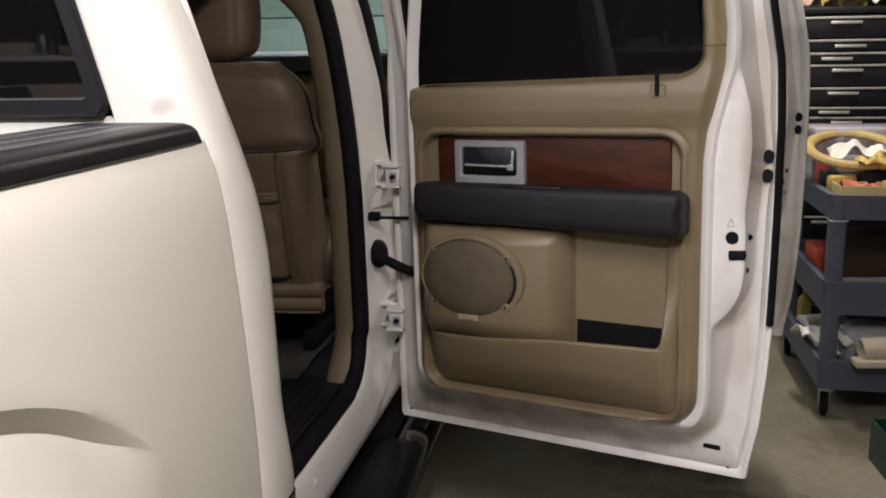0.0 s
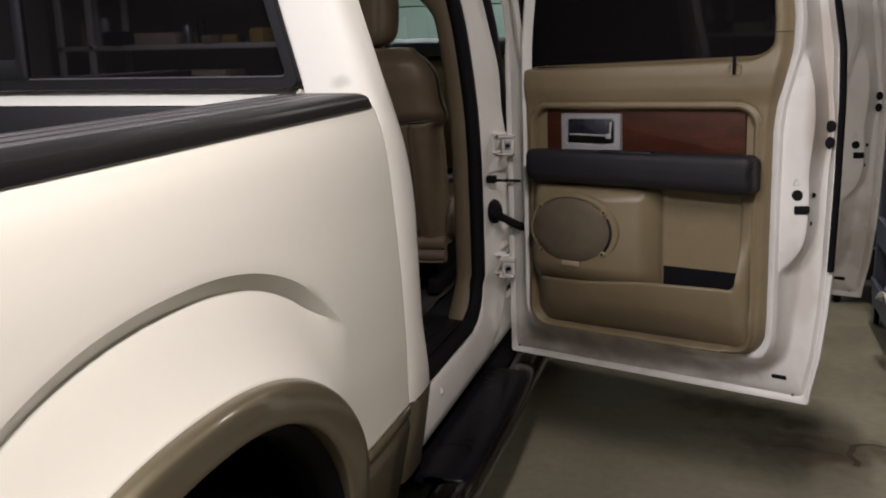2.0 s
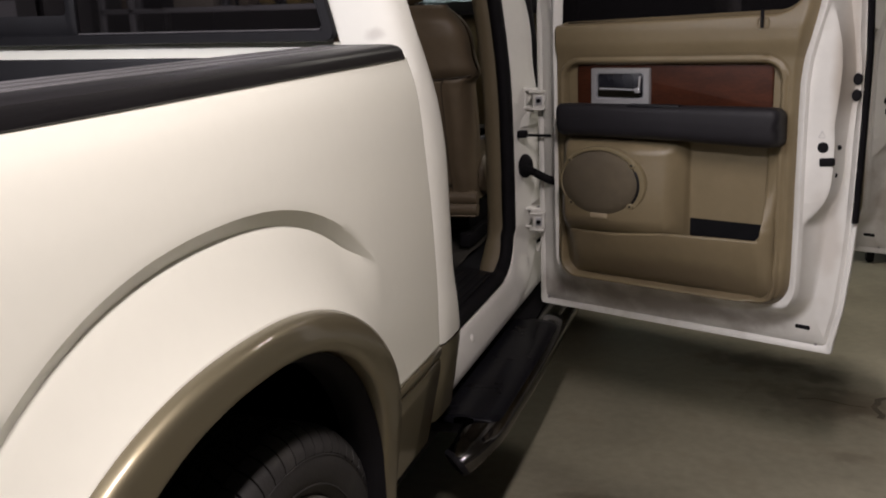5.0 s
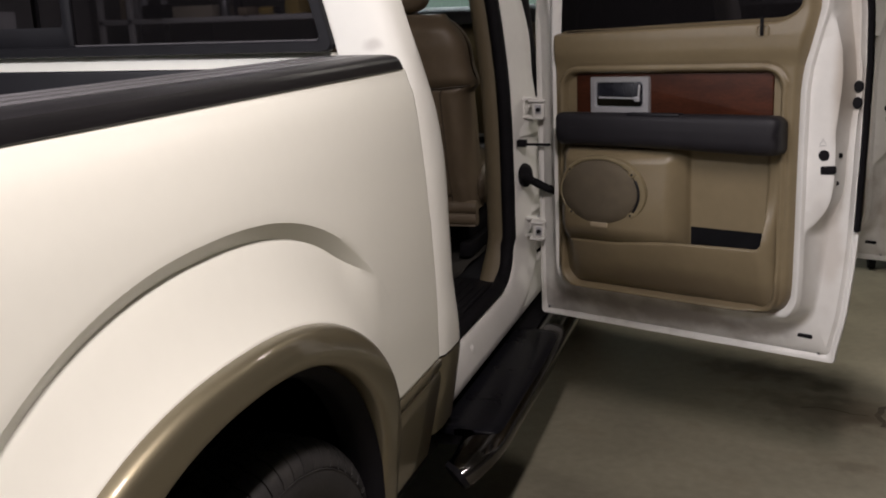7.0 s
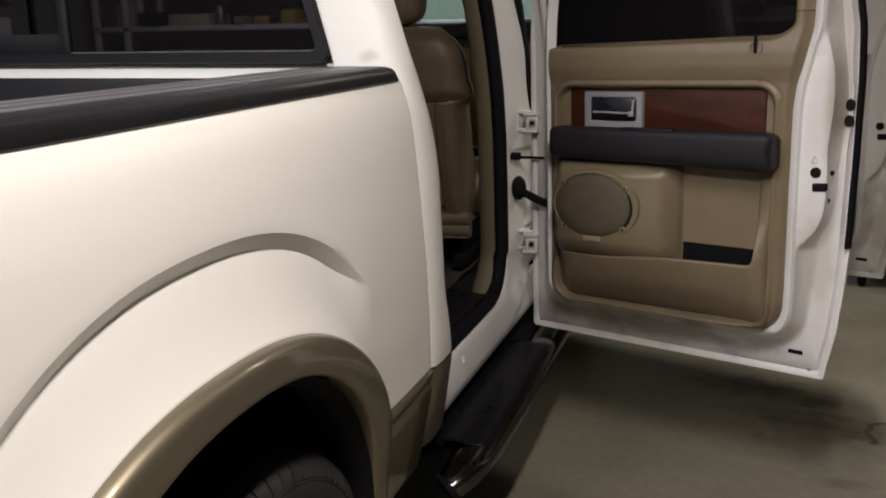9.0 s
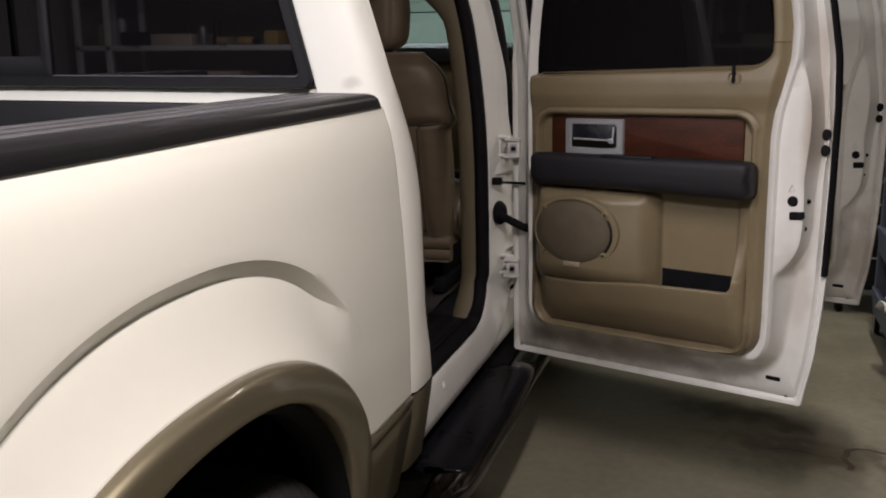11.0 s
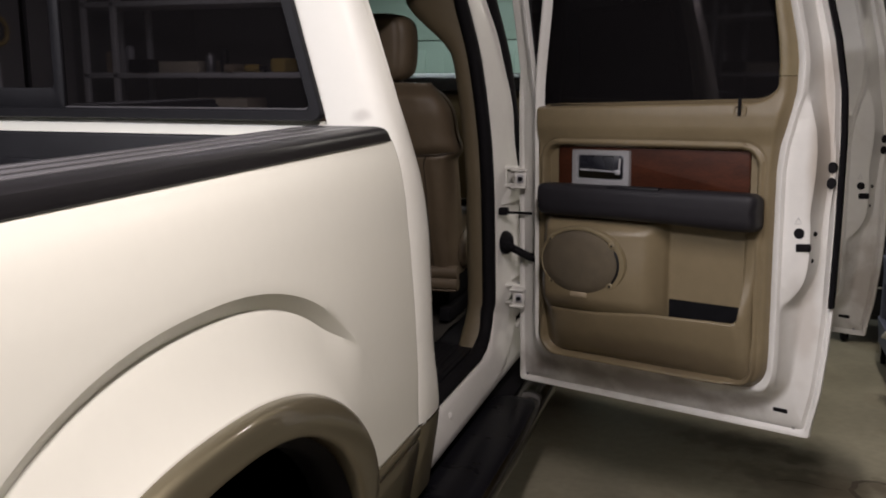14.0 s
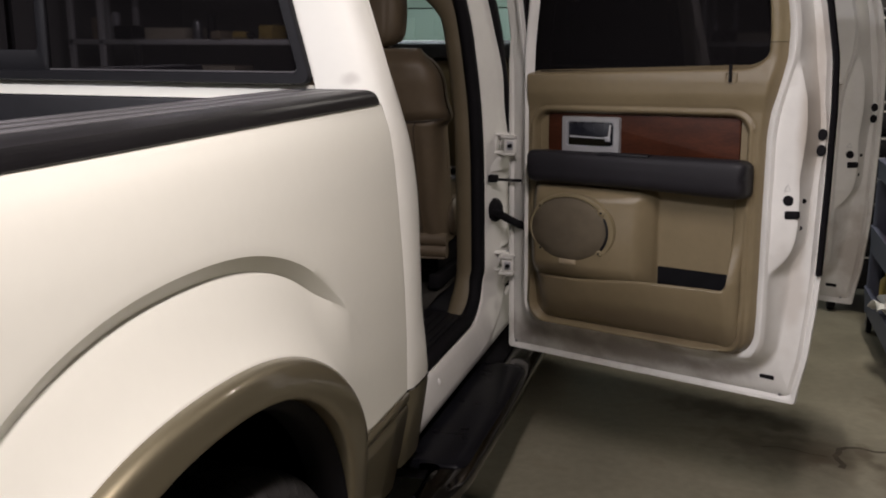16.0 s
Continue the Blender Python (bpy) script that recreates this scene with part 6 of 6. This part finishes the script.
tagged(ob, "pale grey plastic jug on the lower shelf", "jug")
ob = part("cardboard_tube", lathe([(0.032, 0), (0.045, 0), (0.046, 0.004), (0.046, 0.496), (0.045, 0.5), (0.032, 0.5), (0.032, 0.0)], 24, pose(0, 0, 0, 0, 90, 0)), CREAM)
ob.matrix_basis = pose(CX + 0.155, CY - 0.02, 0.325, 0, -4, 8)
tagged(ob, "cream cardboard tube across the lower shelf", "cardboard tube")
simple_box("board_offcut", "cream board offcut lying across the shelf edge", "board", CX + 0.38, CY - 0.02, 0.266, 0.52, 0.07, 0.03, CREAM, 8)
ob = part("spray_can", lathe([(0.0, 0), (0.033, 0), (0.033, 0.15), (0.02, 0.17), (0.012, 0.175), (0.012, 0.2), (0.0, 0.2)], 20), YELLOW)
ob.location = (CX + 0.10, CY + 0.80, LOW)
tagged(ob, "yellow spray can on the lower shelf", "spray can")


# ---- tool chest ----
SHINYTRIM = mat("bright_drawer_pull", (0.66, 0.64, 0.60), 0.35, metal=0.6, var=0.08, scale=20)
def tool_chest(x0, y0):
    g = empty("tool_chest", "tall black enamel tool chest with silver drawer trims", "tool chest", pose(x0, y0, 0))
    W, D = 1.65, 0.55
    part("cabinet", box(0, W, 0.02, D, 0.15, 1.04, 0.01), CHEST, g)
    part("top_cabinet", box(0.05, W - 0.05, 0.02, D - 0.05, 1.05, 1.70, 0.01), CHEST, g)
    part("lid", box(0.045, W - 0.045, 0.0, D - 0.05, 1.700, 1.735, 0.008), CHEST, g)
    zs = [(1.575, 1.683), (1.51, 1.57), (1.45, 1.505), (1.335, 1.445), (1.235, 1.33), (1.185, 1.23), (1.075, 1.18)]
    zs += [(0.93, 1.03), (0.80, 0.92), (0.67, 0.79), (0.54, 0.66), (0.36, 0.53), (0.18, 0.35)]
    for i, (a, b) in enumerate(zs):
        inset = 0.06 if a > 1.05 else 0.01
        d = part("drawer", box(inset, W - inset, -0.004, 0.018, a + 0.006, b - 0.004, 0.003), CHEST, g)
        part("drawer_trim", box(inset, W - inset, -0.014, -0.005, b - 0.009, b + 0.003, 0.003), TRIMGREY, d)
        for hx in (0.50 + 0.035 * math.sin(i * 2.3), 1.25):
            zc = b - 0.026 if b - a > 0.08 else (a + b) / 2
            h = box(hx - 0.075, hx + 0.075, -0.030, -0.022, zc - 0.008, zc + 0.007, 0.003)
            h = box(hx - 0.055, hx - 0.045, -0.024, -0.003, zc - 0.006, zc + 0.004, 0.001, 1, bm=h)
            h = box(hx + 0.045, hx + 0.055, -0.024, -0.003, zc - 0.006, zc + 0.004, 0.001, 1, bm=h)
            part("handle", h, SHINYTRIM, d)
    for cx in (0.1, W - 0.1):
        for cy in (0.08, D - 0.08):
            c = empty("caster", "black swivel caster", "", pose(cx, cy, 0), g)
            part("wheel", lathe([(0.0, -0.02), (0.055, -0.02), (0.062, 0.0), (0.055, 0.02), (0.0, 0.02)], 24, pose(0, 0, 0.062, 0, 90, 0)), RUBBER, c)
            part("fork", box(-0.03, 0.03, -0.03, 0.03, 0.06, 0.15, 0.004), STEEL, c)
    return g


tool_chest(1.30, 3.72)
rag("work_glove", "crumpled yellow work glove on the tool chest", 1.80, 3.84, 1.735, 0.20, 5, YELLOW)
rag("olive_cloth", "crumpled olive green cloth on the tool chest", 1.95, 3.86, 1.735, 0.22, 8, mat("olive_cloth", (0.16, 0.19, 0.05), 0.85, var=0.4, scale=18))
rag("pink_cloth", "crumpled pale pink cloth on the tool chest", 1.70, 3.90, 1.735, 0.18, 12, mat("pink_cloth", (0.55, 0.36, 0.30), 0.85, var=0.2, scale=18))
simple_box("green_carton", "green carton on the tool chest", "carton", 2.10, 4.02, 1.735, 0.28, 0.20, 0.10, mat("lime_carton", (0.28, 0.45, 0.08), 0.6), -6)
rag("towel", "crumpled pale towel on the tool chest", 2.02, 3.80, 1.735, 0.16, 21)
simple_box("black_case", "small black tool case on the chest lid", "tool case", 2.13, 3.78, 1.735, 0.14, 0.10, 0.05, BLACK, 8, 0.012)

# cracks in the slab
def crack(pts, w):
    rings = []
    for i, (x, y) in enumerate(pts):
        a, c = Vector(pts[max(i - 1, 0)]), Vector(pts[min(i + 1, len(pts) - 1)])
        d = (c - a).normalized()
        k = w * (0.5 + 0.8 * abs(noise.noise(Vector((x * 7, y * 7, 0)))))
        rings.append([Vector((x - d.y * k, y + d.x * k, 0.0008)), Vector((x, y, 0.0016)), Vector((x + d.y * k, y - d.x * k, 0.0008))])
    part("crack", loft(rings), CRACK, floor, "dark hairline crack in the concrete")


CRACK = mat("dirty_crack", (0.075, 0.06, 0.042), 0.7, var=0.3, scale=20)
crack([(1.23 + 0.012 * math.sin(i * 1.7), 1.55 + i * 0.035) for i in range(6)] + [(1.27 + i * 0.05, 1.75 + 0.012 * math.sin(i * 2.1)) for i in range(7)], 0.016)
crack([(0.95 + i * 0.06, 1.66 + 0.02 * math.sin(i * 1.3)) for i in range(5)], 0.004)

# green box standing on the floor beside the cart
open_tray("green_crate", "dark green plastic crate on the floor", 1.86, 2.02, 0.0, 0.44, 0.30, 0.16, GREEN, 4)


# ---- shelving behind the camera, mirrored in the cab's rear window ----
def shelf_unit(x0, x1, y):
    g = empty("shelf_unit", "pale steel shelf unit with tools against the wall", "shelf unit", pose(x0, y, 0))
    W = x1 - x0
    for z in (0.25, 0.95, 1.525, 2.15):
        part("board", box(0, W, -0.28, 0.28, z, z + 0.045, 0.004), SHELFWHITE, g)
    for x in (0.02, 0.34, W - 0.02):
        for yy in (-0.26, 0.26):
            part("upright", box(x - 0.025, x + 0.025, yy - 0.02, yy + 0.02, 0, 2.35, 0.003), SHELFWHITE, g)


SHELFWHITE = mat("pale_steel_paint", (0.70, 0.70, 0.70), 0.5, var=0.06, scale=6)
shelf_unit(-5.0, -2.3, -5.3)
cordless_drill(-3.30, -5.12, 1.57, 5)
simple_box("yellow_case", "yellow tool case on the shelf", "tool case", -3.05, -5.2, 1.57, 0.16, 0.2, 0.12, YELLOW, 12, 0.02)
simple_box("carton", "brown carton on the shelf", "carton", -4.1, -5.3, 1.57, 0.5, 0.34, 0.10, CREAM, 3)
simple_box("black_case", "black tool case on the shelf", "tool case", -2.5, -5.2, 1.57, 0.45, 0.3, 0.26, BLACK, 6, 0.02)
simple_box("carton", "brown carton on the shelf", "carton", -3.7, -5.3, 0.995, 0.6, 0.4, 0.35, CREAM, -4)
simple_box("red_case", "red tool case on the shelf", "tool case", -2.9, -5.25, 0.995, 0.45, 0.3, 0.2, RED, 4, 0.02)
simple_box("grey_bin", "grey plastic bin on the shelf", "bin", -4.5, -5.2, 0.995, 0.4, 0.35, 0.3, GREYPL, 0, 0.02)
def shelf_can(name, label, x, y, z, r, h, material):
    ob = part(name, lathe([(0.0, 0), (r * 0.96, 0), (r, 0.006), (r, h - 0.03), (r * 0.7, h - 0.008), (r * 0.4, h), (0.0, h)], 20), material)
    ob.location = (x, y, z)
    return tagged(ob, label, "can")


for x, r, h, m, word in ((-4.75, 0.05, 0.20, PLY, "brown"), (-4.55, 0.04, 0.24, GREYPL, "grey"), (-3.72, 0.045, 0.17, STEEL, "bare steel"), (-3.58, 0.04, 0.21, BLACK, "black"), (-2.78, 0.05, 0.16, CREAM, "cream")):
    shelf_can("spray_can", word + " spray can standing on the shelf", x, -5.1, 1.57, r, h, m)
for x, a, c, m, word in ((-4.4, 0.22, 0.12, BLACK, "black"), (-3.48, 0.10, 0.07, PLY, "small brown"), (-2.62, 0.20, 0.09, CREAM, "cream")):
    simple_box("tool_tray", word + " tool tray on the shelf", "tray", x, -5.08, 1.57, a, 0.16, c, m, 9, 0.012)
hose = ring_thing("wall_hose", "yellow air hose hung on the wall", "hose", -5.12, -4.16, 1.91, 0.11, 0.022, YELLOW, 1.0)
hose.matrix_basis = pose(-5.14, -4.16, 1.91, 0, 90, 0)
simple_box("wall_cabinet", "pale grey wall cabinet", "cabinet", -5.02, -3.4, 1.15, 0.36, 0.9, 0.5, SHELFWHITE, 0)
